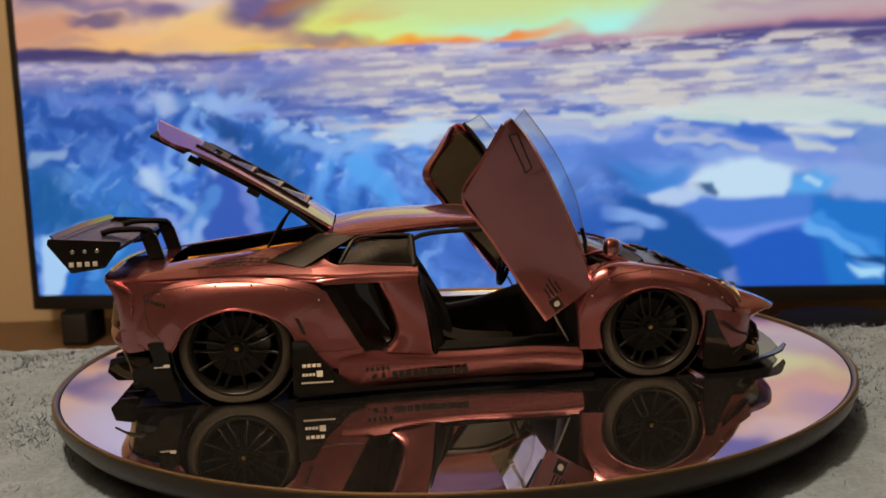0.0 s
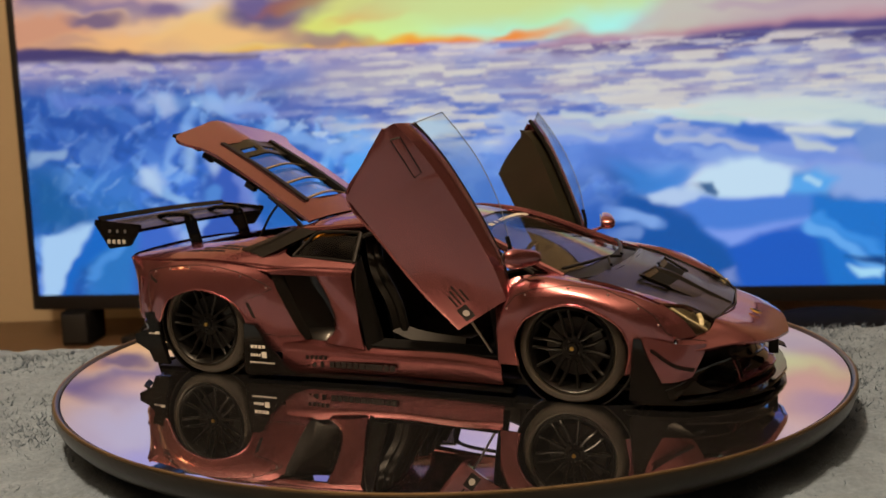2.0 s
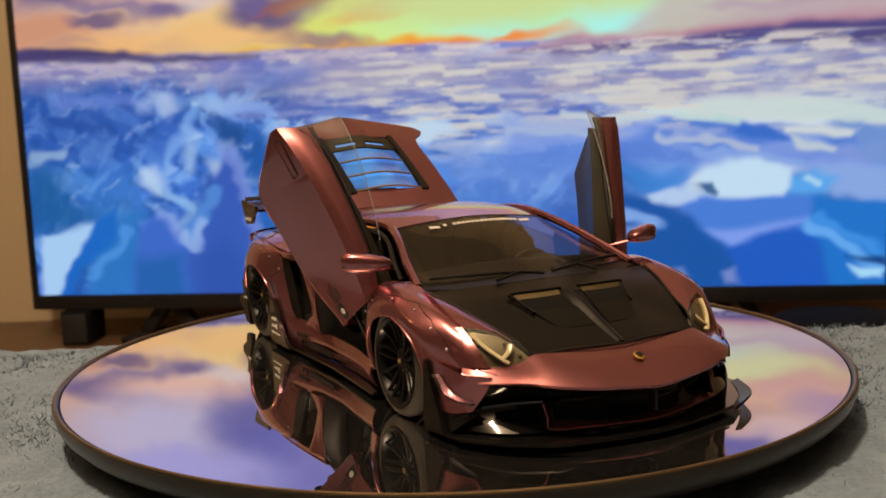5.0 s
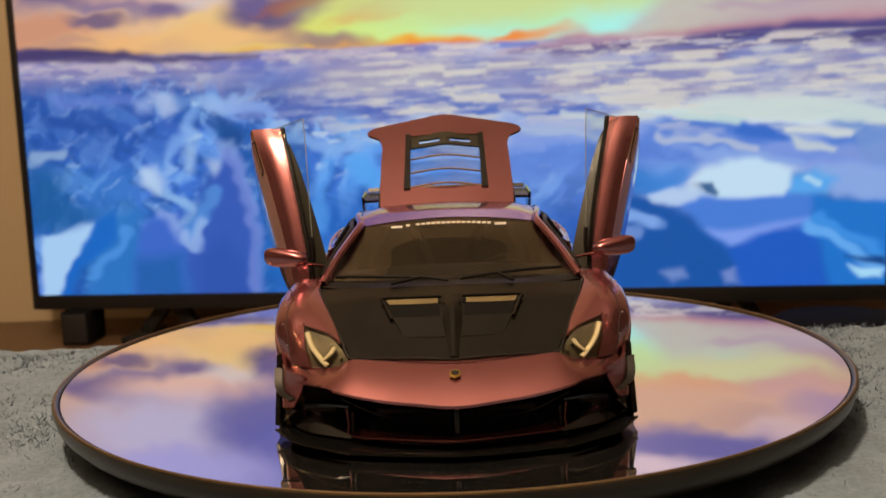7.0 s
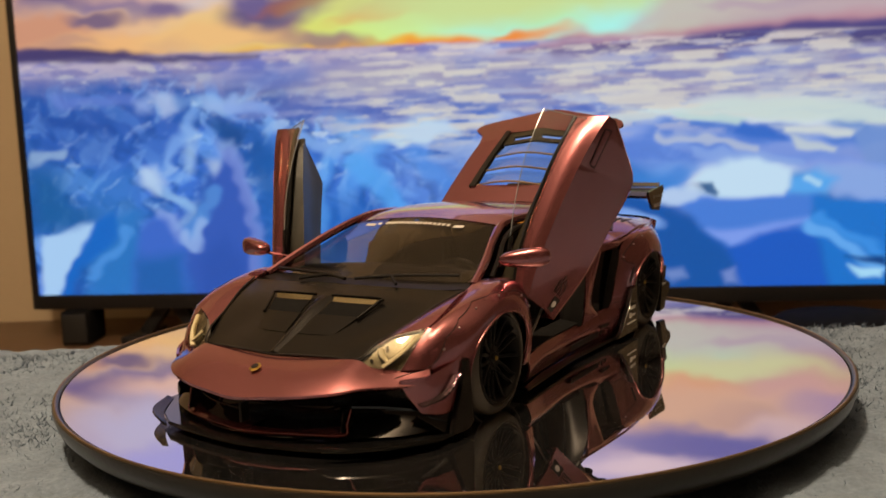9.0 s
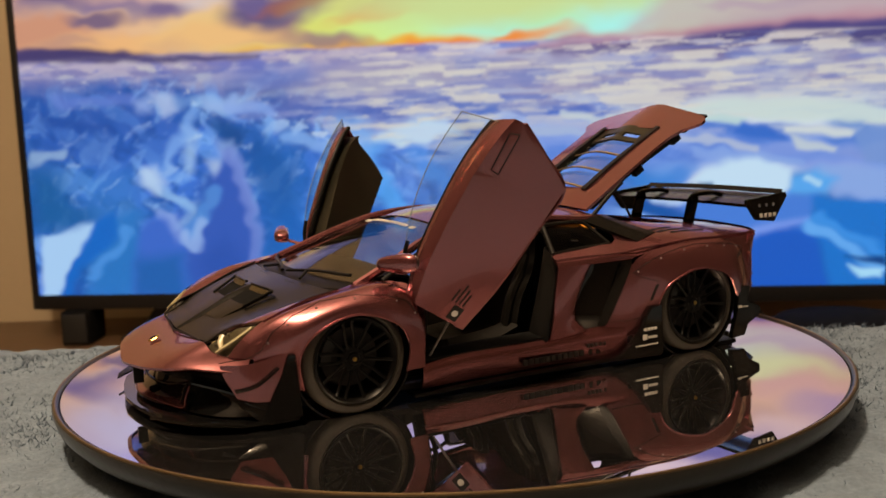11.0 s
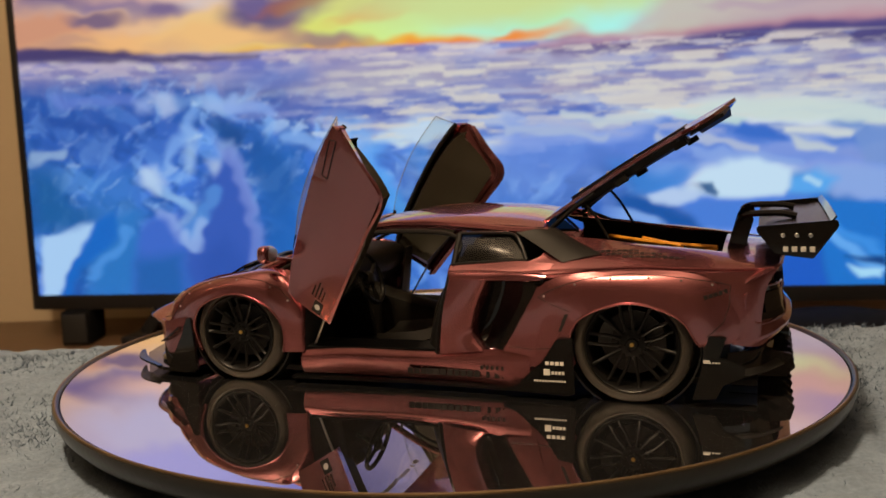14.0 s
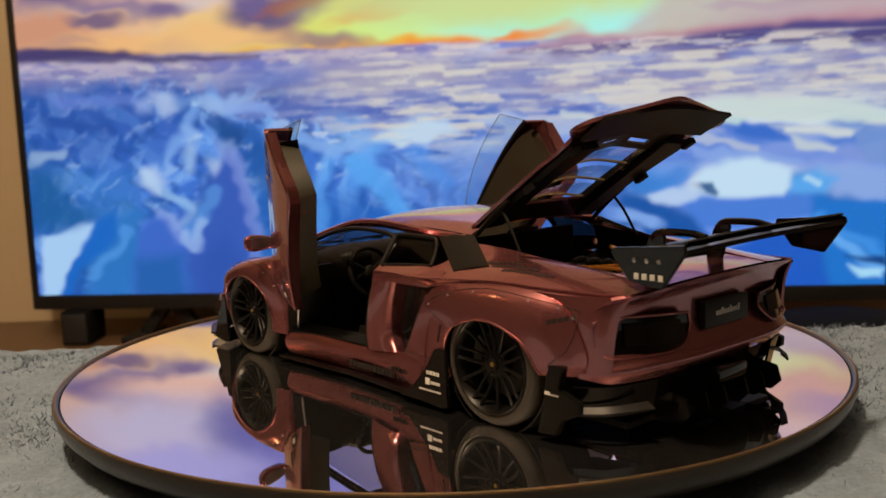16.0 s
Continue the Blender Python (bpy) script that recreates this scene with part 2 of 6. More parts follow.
    mid = (1 - step(v + (u - 90) * 0.03 + w1, 27, 35)) * ice
    lay(mid, "3f74dc")
    a1, a2, a3 = facets(uu, vv, (5.5, 2.0), 58, 51), facets(uu, vv, (7.0, 2.4), -38, 52), facets(uu, vv, (3.0, 1.3), 20, 53)
    body = np.clip(left + mid, 0, 1)
    lay(body * (1 - step(a1, 0.15, 0.45)) * 0.75, "0f57b6")
    lay(body * (1 - step(a2, 0.1, 0.4)) * 0.7, "1c62c6")
    lay(body * step(a2, 0.62, 0.9) * 0.6, "6a9cee")
    lay(body * step(a1, 0.72, 0.95) * 0.65, "86b2f2")
    lay(body * step(a3, 0.8, 0.98) * step(v, 12, 26) * 0.7, "b8cdf2")
    fine = facets(uu, vv, (2.2, 0.8), 50, 71)
    lay(body * step(fine, 0.7, 0.95) * 0.45, "9cc0f2")
    lay(body * (1 - step(facets(uu, vv, (2.6, 0.9), -30, 72), 0.05, 0.3)) * 0.5, "0c4ea8")
    lay(ice * step(v, 30, 38) * step(facets(u, v, (1.6, 0.35), 1, 73), 0.72, 0.95) * 0.5, "e0d6d8")
    lay(ice * step(v, 30, 38) * (1 - step(facets(u, v, (1.8, 0.35), 1, 74), 0.05, 0.28)) * 0.4, "6a6cb8")
    lay(step(u + w1, 62, 96) * (1 - step(v, 31, 37)) * ice * 0.5, "6c8cdc")
    sheet = facets(u, v, (10, 1.7), -2, 61)
    right = step(u + w1, 62, 96) * step(v + w1 * 0.5, 20, 27) * ice
    lay(right * step(sheet, 0.45, 0.75) * 0.7, "c4cbe8")
    lay(right * (1 - step(sheet, 0.1, 0.3)) * 0.8, "3d6cd0")
    lay(right * step(facets(u, v, (5, 1.0), 3, 62), 0.75, 0.95) * 0.55, "dcdade")
    lay(right * (1 - step(facets(u, v, (6, 0.9), -3, 63), 0.08, 0.25)) * 0.7, "4a72d4")
    blob(69.7, 38.5, 19.3, 1.1, "b8b4c4", 1, 0.6, 0.6, 1.0)
    blob(74.0, 40.4, 32.1, 1.5, "a294b0", 1, 0.7, 0.5, 1.0)
    blob(69.5, 34.9, 19.3, 1.9, "3c64c8", 1, 0.7, 0.6, 1.0)
    blob(52.6, 41.3, 11.8, 1.7, "6878c8", 1, 0.7, 0.7, 1.0)
    blob(7.9, 32.5, 12.8, 7.5, "2458b8", 1, 0.7, 0.45, 1.0)
    blob(40.2, 36.6, 6.4, 1.3, "9cbcec", 1, 0.6, 0.6, 1.0)
    blob(29.0, 37.1, 3.6, 1.7, "a4c0e8", -19, 0.7, 0.6, 1.0)
    blob(40.9, 30.8, 2.4, 3.9, "0c50a0", 11, 0.6, 0.9, 1.0)
    blob(67.1, 29.8, 5.4, 2.6, "88b4f0", -24, 0.6, 0.7, 1.0)
    blob(76.7, 29.8, 6.4, 1.7, "c4d4ec", 1, 0.4, 1.0, 1.0)
    blob(0.9, 21.7, 5.4, 6.4, "0f5cac", 1, 0.7, 0.7, 1.0)
    blob(25.3, 22.4, 2.6, 2.1, "c4d4f0", 1, 0.7, 0.65, 1.0)
    blob(28.8, 19.3, 3.6, 0.7, "94b8ea", -41, 0.7, 0.6, 1.0)
    blob(8.6, 15.4, 9.6, 2.1, "1c64b4", 1, 0.6, 0.7, 1.0)
    blob(28.1, 11.1, 4.7, 4.3, "3f66d0", 1, 0.6, 0.9, 1.0)
    blob(27.2, 14.4, 1.0, 3.2, "9cb4e6", 43, 0.7, 0.6, 1.0)
    blob(30.9, 14.1, 0.9, 3.6, "8cacdf", -44, 0.7, 0.6, 1.0)
    blob(42.0, 13.0, 4.9, 13.4, "7f9ae0", 8, 0.2, 0.9, 0.7)
    blob(39.8, 11.4, 5.4, 13.4, "2a5ac0", 8, 0.25, 1, 0.7)
    blob(38.2, 4.3, 7.1, 5.4, "2c5cc0", 1, 0.5, 1, 0.7)
    blob(38.2, 23.9, 2.8, 1.3, "a4b4dc", -49, 0.6, 0.8, 1.0)
    blob(51.4, 21.4, 5.4, 6.4, "2c78d4", 1, 0.7, 0.5, 1.0)
    blob(67.9, 23.0, 2.1, 7.5, "5ca0f4", -39, 0.6, 0.7, 1.0)
    blob(61.8, 10.4, 12.8, 7.5, "1c60c8", 1, 0.6, 0.6, 1.0)
    blob(52.8, 6.2, 4.3, 4.3, "3c80dc", 1, 0.6, 0.7, 1.0)
    blob(4.8, 6.5, 3.0, 6.6, "b0c8f4", -31, 0.3, 1, 0.4)
    blob(8.1, 12.4, 4.3, 1.3, "a4c0f0", 21, 0.5, 1, 0.4)
    blob(16.1, 6.3, 6.4, 5.4, "0c5cb4", 1, 0.6, 0.85, 1.0)
    blob(14.1, 10.3, 1.3, 4.3, "3c88e0", -34, 0.6, 0.8, 1.0)
    blob(24.1, 4.0, 6.4, 3.6, "0c5cac", 1, 0.6, 0.8, 1.0)
    blob(139.0, 32.2, 21.4, 1.7, "d8d8e0", 1, 0.5, 1.0, 1.0)
    blob(122.6, 30.8, 12.8, 1.3, "d4dce4", -4, 0.5, 1.0, 1.0)
    blob(145.7, 28.5, 16.1, 1.5, "e4e4ec", -3, 0.5, 1.0, 1.0)
    blob(124.5, 27.8, 6.4, 1.5, "4478d4", 1, 0.5, 1.0, 1.0)
    blob(137.1, 27.6, 7.5, 1.5, "3c70d0", 1, 0.5, 1.0, 1.0)
    blob(155.1, 26.7, 4.3, 2.1, "3874cc", 1, 0.5, 1.0, 1.0)
    blob(145.7, 24.6, 8.6, 1.1, "b8b8dc", 1, 0.5, 1.0, 1.0)
    blob(104.6, 28.0, 12.8, 1.7, "c8ccec", 1, 0.5, 1.0, 1.0)
    blob(106.7, 32.0, 6.4, 0.9, "3c64cc", 1, 0.5, 1.0, 1.0)
    blob(112.6, 23.7, 6.4, 2.1, "3868d4", 1, 0.6, 0.8, 1.0)
    blob(116.6, 21.5, 7.5, 1.5, "a4bcec", 1, 0.6, 0.8, 1.0)
    blob(89.1, 22.4, 12.8, 3.2, "6c90e0", 1, 0.7, 0.6, 1.0)
    blob(143.9, 19.7, 16.1, 3.9, "a8b0e4", 1, 0.5, 1.0, 1.0)
    blob(157.1, 23.2, 4.3, 1.5, "c8bcc4", 1, 0.6, 0.7, 1.0)
    blob(135.2, 19.4, 9.8, 4.3, "d6e0f4", 1, 0.3, 1.0, 1.0)
    blob(137.2, 21.9, 5.4, 2.1, "dce4f2", 1, 0.4, 1.0, 1.0)
    blob(128.4, 19.3, 4.7, 1.3, "ccc4dc", 26, 0.5, 1.0, 1.0)
    blob(128.7, 17.6, 2.6, 1.2, "2c5494", 11, 0.4, 1.0, 1.0)
    blob(122.5, 16.3, 4.9, 1.5, "ccd8f0", 1, 0.5, 1.0, 1.0)
    blob(130.4, 16.6, 3.2, 0.9, "b4c8ec", 1, 0.5, 1.0, 1.0)
    blob(145.8, 18.1, 3.6, 2.4, "3c84d0", 1, 0.5, 1.0, 1.0)
    blob(148.7, 19.0, 3.2, 1.7, "88b8ec", 1, 0.6, 1.0, 1.0)
    blob(117.5, 13.3, 6.4, 1.3, "a4bcf0", -14, 0.5, 1.0, 1.0)
    blob(119.5, 18.4, 3.2, 1.5, "4c80dc", 1, 0.5, 1.0, 1.0)
    blob(137.2, 12.9, 13.9, 3.2, "4a74dc", 1, 0.6, 1.0, 1.0)
    blob(136.2, 10.3, 12.8, 1.5, "8ca4ec", 11, 0.5, 1.0, 1.0)
    blob(129.4, 9.0, 6.4, 3.2, "2060bc", -29, 0.5, 1.0, 1.0)
    blob(122.4, 8.1, 11.8, 5.4, "0a58b4", -34, 0.4, 1.0, 1.0)
    blob(113.6, 21.6, 6.4, 2.8, "1458b4", -24, 0.5, 1.0, 1.0)
    blob(139.2, 4.7, 11.8, 4.9, "1f62d0", 1, 0.5, 1.0, 1.0)
    blob(148.8, 5.5, 7.5, 6.4, "0f58c0", 1, 0.6, 1.0, 1.0)
    blob(153.5, 12.5, 7.5, 3.2, "2070c0", -19, 0.5, 1.0, 1.0)
    blob(149.7, 10.5, 6.4, 1.5, "5c9cec", -34, 0.5, 1.0, 1.0)
    blob(155.5, 6.4, 6.4, 1.3, "4c98e8", -34, 0.5, 1.0, 1.0)
    blob(156.0, 2.4, 3.9, 1.5, "9cc8f4", -19, 0.4, 1.0, 1.0)
    blob(155.1, 4.6, 2.8, 0.6, "08488c", -14, 0.4, 1.0, 1.0)
    blob(127.4, 1.8, 8.6, 2.6, "1c60c0", 1, 0.6, 1.0, 1.0)
    blob(124.4, 2.9, 2.6, 1.3, "7c88cc", 31, 0.6, 0.8, 1.0)
    blob(133.3, 1.2, 1.5, 1.7, "98a4dc", 21, 0.5, 0.8, 1.0)
    blob(138.2, 0.6, 4.3, 0.9, "7c94dc", 1, 0.6, 0.6, 1.0)
    blob(116.4, 3.0, 4.3, 3.2, "2464c4", 1, 0.6, 0.9, 1.0)
    blob(100.1, 8.5, 15.0, 6.4, "1c5cc4", 1, 0.7, 0.8, 1.0)
    blob(92.0, 16.0, 9.6, 2.6, "5080dc", 1, 0.6, 0.7, 1.0)
    blob(13.9, 58.7, 13.9, 2.8, "6c5c8c", 6, 0.6, 1.0)
    blob(29.7, 54.0, 6.4, 1.7, "7a6890", 0, 0.6, 1.0)
    blob(40.5, 48.4, 12.8, 2.6, "efbf80", 0, 0.6, 1.0)
    blob(31.7, 58.6, 17.1, 2.8, "e6b8a8", 0, 0.6, 1.0)
    blob(25.2, 66.8, 21.4, 6.4, "bcb4d4", 0, 0.6, 1.0)
    blob(42.9, 64.3, 9.6, 6.4, "6a66a4", -20, 0.6, 1.0)
    blob(59.6, 71.1, 21.4, 8.6, "5058b0", 0, 0.6, 1.0)
    blob(24.5, 75.0, 21.4, 4.3, "a4a0dc", 0, 0.6, 1.0)
    blob(124.4, 43.2, 23.5, 1.5, "7464a0", 0, 0.6, 1.0)
    blob(122.3, 51.0, 16.1, 4.3, "b8f0c0", 0, 0.6, 1.0)
    blob(114.2, 48.9, 6.4, 3.2, "a8f4ec", 0, 0.6, 1.0)
    blob(139.3, 49.6, 9.6, 0.9, "7a68a0", 0, 0.6, 1.0)
    blob(134.4, 54.3, 16.1, 2.4, "d2d0a0", 0, 0.6, 1.0)
    blob(123.3, 58.5, 12.8, 2.6, "e0a07c", 0, 0.6, 1.0)
    blob(144.3, 58.5, 9.6, 2.8, "d0a09a", 0, 0.6, 1.0)
    blob(134.4, 62.7, 6.4, 1.9, "7c6488", 0, 0.6, 1.0)
    blob(148.2, 61.6, 6.4, 2.1, "a486ac", 0, 0.6, 1.0)
    blob(129.3, 61.7, 17.1, 3.2, "e0b49c", 0, 0.7, 0.6)
    blob(126.3, 68.7, 19.3, 2.8, "6460a4", 4, 0.6, 1.0)
    blob(117.0, 73.7, 8.6, 2.6, "dcc0cc", 0, 0.6, 1.0)
    blob(144.3, 65.9, 9.6, 2.6, "d8b8c0", 0, 0.6, 0.7)
    blob(103.6, 61.8, 32.1, 4.3, "d8a890", 0, 0.6, 1.0)
    blob(93.2, 53.1, 27.8, 4.3, "c8dc94", 0, 0.6, 1.0)
    blob(81.9, 70.8, 27.8, 6.4, "8c84bc", 0, 0.6, 1.0)
    shape([(122.7, 52.8), (162, 50.6), (162.1, 46.4), (134.2, 46), (114.9, 45.5), (117.8, 49.2)], "c4b0b4", 2.5, 0.8)
    shape([(92.8, 43.4), (104.9, 44.2), (114.9, 44.9), (134.2, 45.9), (152.9, 47.2), (162, 47.5), (162.1, 45.8), (129.4, 44.6), (104.9, 43.6)], "c8909c", 1.2, 0.8)
    shape([(94.8, 43.1), (114.8, 43.8), (129.4, 44.6), (143.6, 45.8), (162.1, 46.3), (162.2, 41.8), (134.2, 42.8), (114.8, 42.7)], "4a4484", 0.9, 0.95)
    shape([(-2.3, 48.5), (9.3, 47.5), (24.1, 46.1), (48.5, 44.3), (48.4, 43.8), (17.1, 44.8), (-2.6, 45.5)], "443c70", 0.6, 0.9)
    shape([(57.1, 44.2), (94.8, 42.7), (162.2, 41.3), (162.4, 32.7), (124.5, 33.2), (94.6, 35.3), (58.9, 37.5)], "a498bc", 2.5, 0.55)
    right = step(u + w1, 50, 76) * step(v, 26, 29) * ice
    lay(right * step(facets(u, v, (7, 0.55), 1, 81), 0.45, 0.75) * 0.8, "dccfcc")
    lay(right * (1 - step(facets(u, v, (6, 0.5), 0, 82), 0.12, 0.35)) * 0.5, "7480c4")
    lay(right * step(facets(u, v, (3.2, 0.45), 2, 83), 0.7, 0.95) * 0.6, "d8cfcc")
    shape([(94.5, 30.9), (120.6, 29.4), (143.8, 27.6), (162.5, 27.4), (162.7, 20.1), (143.9, 20.7), (124.5, 21.3), (109.5, 20.7), (92.2, 23.3)], "5f84e0", 3, 0.75)
    streak([(120.6, 26.6), (138.1, 24.6)], 0.5, "b8bcd8", 0.6, 0.8)
    streak([(104.7, 31.5), (118.6, 30.3)], 0.6, "c8ccd8", 0.6, 0.8)
    streak([(94.4, 29.2), (110.6, 27.8)], 0.6, "a8b4dc", 0.6, 0.8)
    streak([(126.5, 23.7), (145.8, 22.1)], 0.5, "86a0e4", 0.8, 0.8)
    shape([(123.6, 31.3), (134.2, 33.2), (153.2, 32.1), (162.4, 30.3), (162.5, 27.5), (145.7, 28.8), (135.2, 30.2)], "ccd4d8", 0.8, 0.9)
    shape([(123.1, 31.1), (136.2, 29.9), (135.2, 28.2), (124.5, 30)], "c0d2d8", 0.5, 0.9)
    shape([(140, 28.5), (156, 27.3), (154.4, 26.1), (141.9, 27.1)], "d2d2da", 0.5, 0.95)
    shape([(143.8, 26.9), (152.5, 24.5), (151.8, 23.6), (145.7, 24.4)], "c4c8d6", 0.5, 0.9)
    shape([(135.4, 29.2), (142.4, 28), (143.4, 26), (134.2, 26.9)], "2f6cd6", 0.6, 0.8)
    shape([(154.8, 27.7), (162.5, 27.9), (162.7, 20.9), (156.2, 21.3)], "7894d6", 0.8, 0.8)
    shape([(112.6, 22.7), (126.5, 21.2), (124.5, 16.2), (116.5, 16.9)], "3d86e0", 2, 0.8)
    shape([(115, 17), (119.5, 16.4), (133.3, 6.8), (135.5, -0.9), (110.2, -0.6), (112.9, 11.4)], "0f5cba", 1.2, 1)
    streak([(112.4, 12.9), (117.5, 12.3), (121, 11)], 0.9, "84a6ea", 0.9, 0.9)
    streak([(112.9, 8.8), (118.4, 9.4)], 0.8, "7c98dc", 0.9, 0.7)
    shape([(124, 15.7), (143.5, 15.7), (148.7, 16.3), (148.3, 11.1), (139.2, 9.6), (132.8, 7.7), (128.4, 10.8)], "4a7ee0", 1, 1)
    shape([(129.4, 10.6), (144, 11.6), (147.8, 12.4), (144.5, 10.3), (133.3, 7.9)], "7f98ec", 0.9, 1)
    shape([(132.8, 6.9), (138.7, 9.8), (146.9, 11), (148.8, 8.6), (151.3, -1.1), (135.5, -0.9)], "1c60d4", 1, 1)
    shape([(147.8, 15.8), (162.8, 15), (163.2, -1.3), (151.2, -1.1), (148.8, 8.6)], "1c76d8", 1, 1)
    streak([(148.8, 11.4), (153.6, 8), (159.8, 3.3)], 0.9, "64a4f0", 0.9, 1)
    streak([(149.9, 12.7), (160, 6.3)], 0.6, "3d8ee8", 0.8, 1)
    shape([(153.6, 5.2), (160, 5.5), (159.9, 3.9)], "0b4a98", 0.6, 1)
    shape([(153.9, 3.8), (159.5, 2.9), (159, 1.1), (155.6, 1.6)], "a8d4f8", 0.6, 1)
    shape([(149.1, 20.7), (162.7, 20.5), (162.8, 15), (151.5, 16.3)], "8ba4e4", 1.2, 1)
    shape([(143.1, 18.9), (147.7, 20.4), (151.7, 18.5), (149.8, 16.3), (143.9, 16)], "58a2ee", 1, 1)
    streak([(145.8, 19.1), (148.7, 18.1)], 0.5, "b4d4f4", 0.6, 0.8)
    shape([(125.7, 18.6), (128.4, 21), (133.3, 22.9), (138.1, 23), (143.1, 20.7), (143.7, 17.2), (143, 15.8), (134.3, 15.9), (130.6, 16.3), (128.4, 18.1)], "c6d9f4", 0.8, 1)
    shape([(127.6, 18.4), (130, 18.9), (131.2, 17.2), (130.6, 16.2), (128.8, 16.7)], "1f5a98", 0.5, 0.9)
    shape([(119.3, 16.9), (123.5, 17.8), (127.6, 16.5), (126.9, 15.6), (122.5, 14.6), (120.5, 15.5)], "b6c6ee", 0.7, 1)
    shape([(121.2, 2.7), (125.4, 3.5), (126, 1.8), (123.4, 0.9)], "7c90d0", 0.9, 0.8)
    shape([(131.8, 2.6), (133.8, 3.4), (134.5, 0.4), (132.3, 0.4)], "8090d4", 0.8, 0.8)
    shape([(0.9, 39.9), (19, 39.6), (33.4, 35.6), (32.6, 25.2), (17.7, 24.6), (0.6, 28.4)], "2a5cc0", 3, 0.45)
    shape([(0.3, 25.1), (8.3, 24.3), (10.9, 14.8), (-0.1, 11.7)], "1266b0", 3, 0.7)
    shape([(9.5, 24.8), (22.2, 23.3), (23.7, 13.4), (12.1, 14.2)], "3a80d0", 3, 0.5)
    streak([(0.1, 27.8), (6.9, 28)], 0.9, "90a8d2", 0.8, 0.8)
    streak([(7.2, 37.8), (22.3, 38.4)], 0.8, "6a80d8", 1, 0.6)
    streak([(3.3, 34.3), (17.1, 32)], 0.8, "1e52b4", 1, 0.6)
    shape([(26, 39.3), (30.3, 38.6), (31.4, 35.4), (28.3, 34.8)], "b0b8e4", 1.1, 0.65)
    shape([(22.9, 37.6), (25.9, 38.1), (25.7, 35.5), (23.2, 35.6)], "9fb0e6", 1.1, 0.65)
    shape([(31.8, 32.5), (34.8, 31.3), (34.1, 29.2), (32.1, 29.9)], "a8c4ee", 1.1, 0.65)
    shape([(23.7, 24.4), (26.7, 25.2), (28.8, 22.3), (27.1, 20.1), (23.7, 21.1)], "b4c8f0", 1.1, 0.7)
    shape([(32.1, 30), (34.6, 28.1), (33.7, 23.5), (32.5, 22.8)], "a4c0ea", 1.1, 0.65)
    shape([(37.4, 36.8), (43.6, 37.4), (44.6, 35.4), (38.4, 35)], "9cb0e8", 1.1, 0.65)
    shape([(37.2, 25.6), (38.9, 25.8), (39.5, 23.4), (37.8, 22)], "a8b8e4", 1.1, 0.65)
    shape([(38, 29.5), (41.4, 29.7), (41.9, 25.4), (39.2, 24.8)], "90a8e2", 1.1, 0.65)
    streak([(28.9, 21), (31.4, 16.5)], 0.9, "8cb2ea", 1, 0.8)
    streak([(43, 36.5), (50, 34.2)], 0.8, "8aa4e8", 0.8, 0.7)
    streak([(35.6, 34.7), (30.7, 30.1), (29.2, 25.3)], 0.7, "7fa6ea", 0.9, 0.7)
    shape([(39.3, 31.9), (43.3, 32.3), (44.9, 23.7), (47.8, 17.2), (46.7, -0.3), (56.8, -0.4), (53.8, 23.5), (46.6, 32.2)], "0f5cb4", 2.5, 0.75)
    shape([(20.1, 9.9), (23.6, 14.7), (26.6, 15.4), (29.5, 11.4), (32, 8.8), (31.2, -1.2), (18.8, -1)], "3f6cd6", 1.2, 1)
    shape([(20.8, 6.6), (30.7, 7.2), (30.7, -1.2), (19.6, -1)], "1c66bc", 2.2, 0.9)
    shape([(40.5, 27.9), (43.2, 23.8), (45.4, 18.1), (46.7, 9.6), (46, -1.4), (32.4, -1.2), (31.5, 7.2), (33.1, 12.7), (37.1, 21.3)], "3860c8", 1.2, 1)
    shape([(33.9, 7.7), (39, 10.9), (43.7, 5.3), (43.8, -1.3), (33, -1.2)], "2c58be", 2.5, 0.7)
    streak([(40.1, 27.3), (43.2, 22.5), (45.3, 17.3), (46.4, 9.6), (45.1, -1.3)], 1, "8090dc", 1.1, 0.6)
    streak([(25.6, 15.4), (28.3, 13.1), (30.2, 10.6)], 1, "8298e2", 1.1, 0.55)
    streak([(37.3, 19.1), (34.1, 14.8), (31.7, 12.1)], 1.1, "5c98e4", 1, 0.6)
    streak([(33.5, 13.2), (32.3, 8.8), (31, 11.1)], 0.7, "9cb4ea", 0.9, 0.7)
    shape([(16.9, 15.6), (22.5, 16.1), (19.2, -1), (9.5, -0.9)], "2a7ad0", 1.6, 0.9)
    shape([(12.6, 13.9), (18.7, 16.6), (17.1, 11.3), (10.1, 5.3), (6.2, -0.9), (4, -0.8), (8.7, 8.2)], "0f6cd4", 1, 1)
    streak([(19.5, 12.4), (11.7, 3.6)], 0.7, "4f92e4", 0.9, 0.8)
    shape([(2.3, 11.7), (12.3, 13.9), (8.7, 8.2), (4.2, -0.8), (1.1, -0.8), (1.4, 6)], "aac8f4", 0.7, 1)
    shape([(47.7, 15), (57.9, 19.1), (73, 16.5), (78.7, -0.7), (46.7, -0.3)], "1d70d4", 4, 0.5)
    streak([(66.9, 24.1), (72, 19.7), (74.9, 12.3)], 1.6, "54a0f2", 1.4, 0.8)
    streak([(62.7, 26.3), (59.1, 20.1), (57.5, 12.6)], 1.1, "5a9ef0", 1.2, 0.6)
    streak([(77.7, 26.9), (83.7, 19.4)], 1.2, "4a8cea", 1.2, 0.6)
    streak([(51.9, 28.8), (62.7, 26.9), (69.3, 29.3)], 1, "86acec", 1, 0.7)
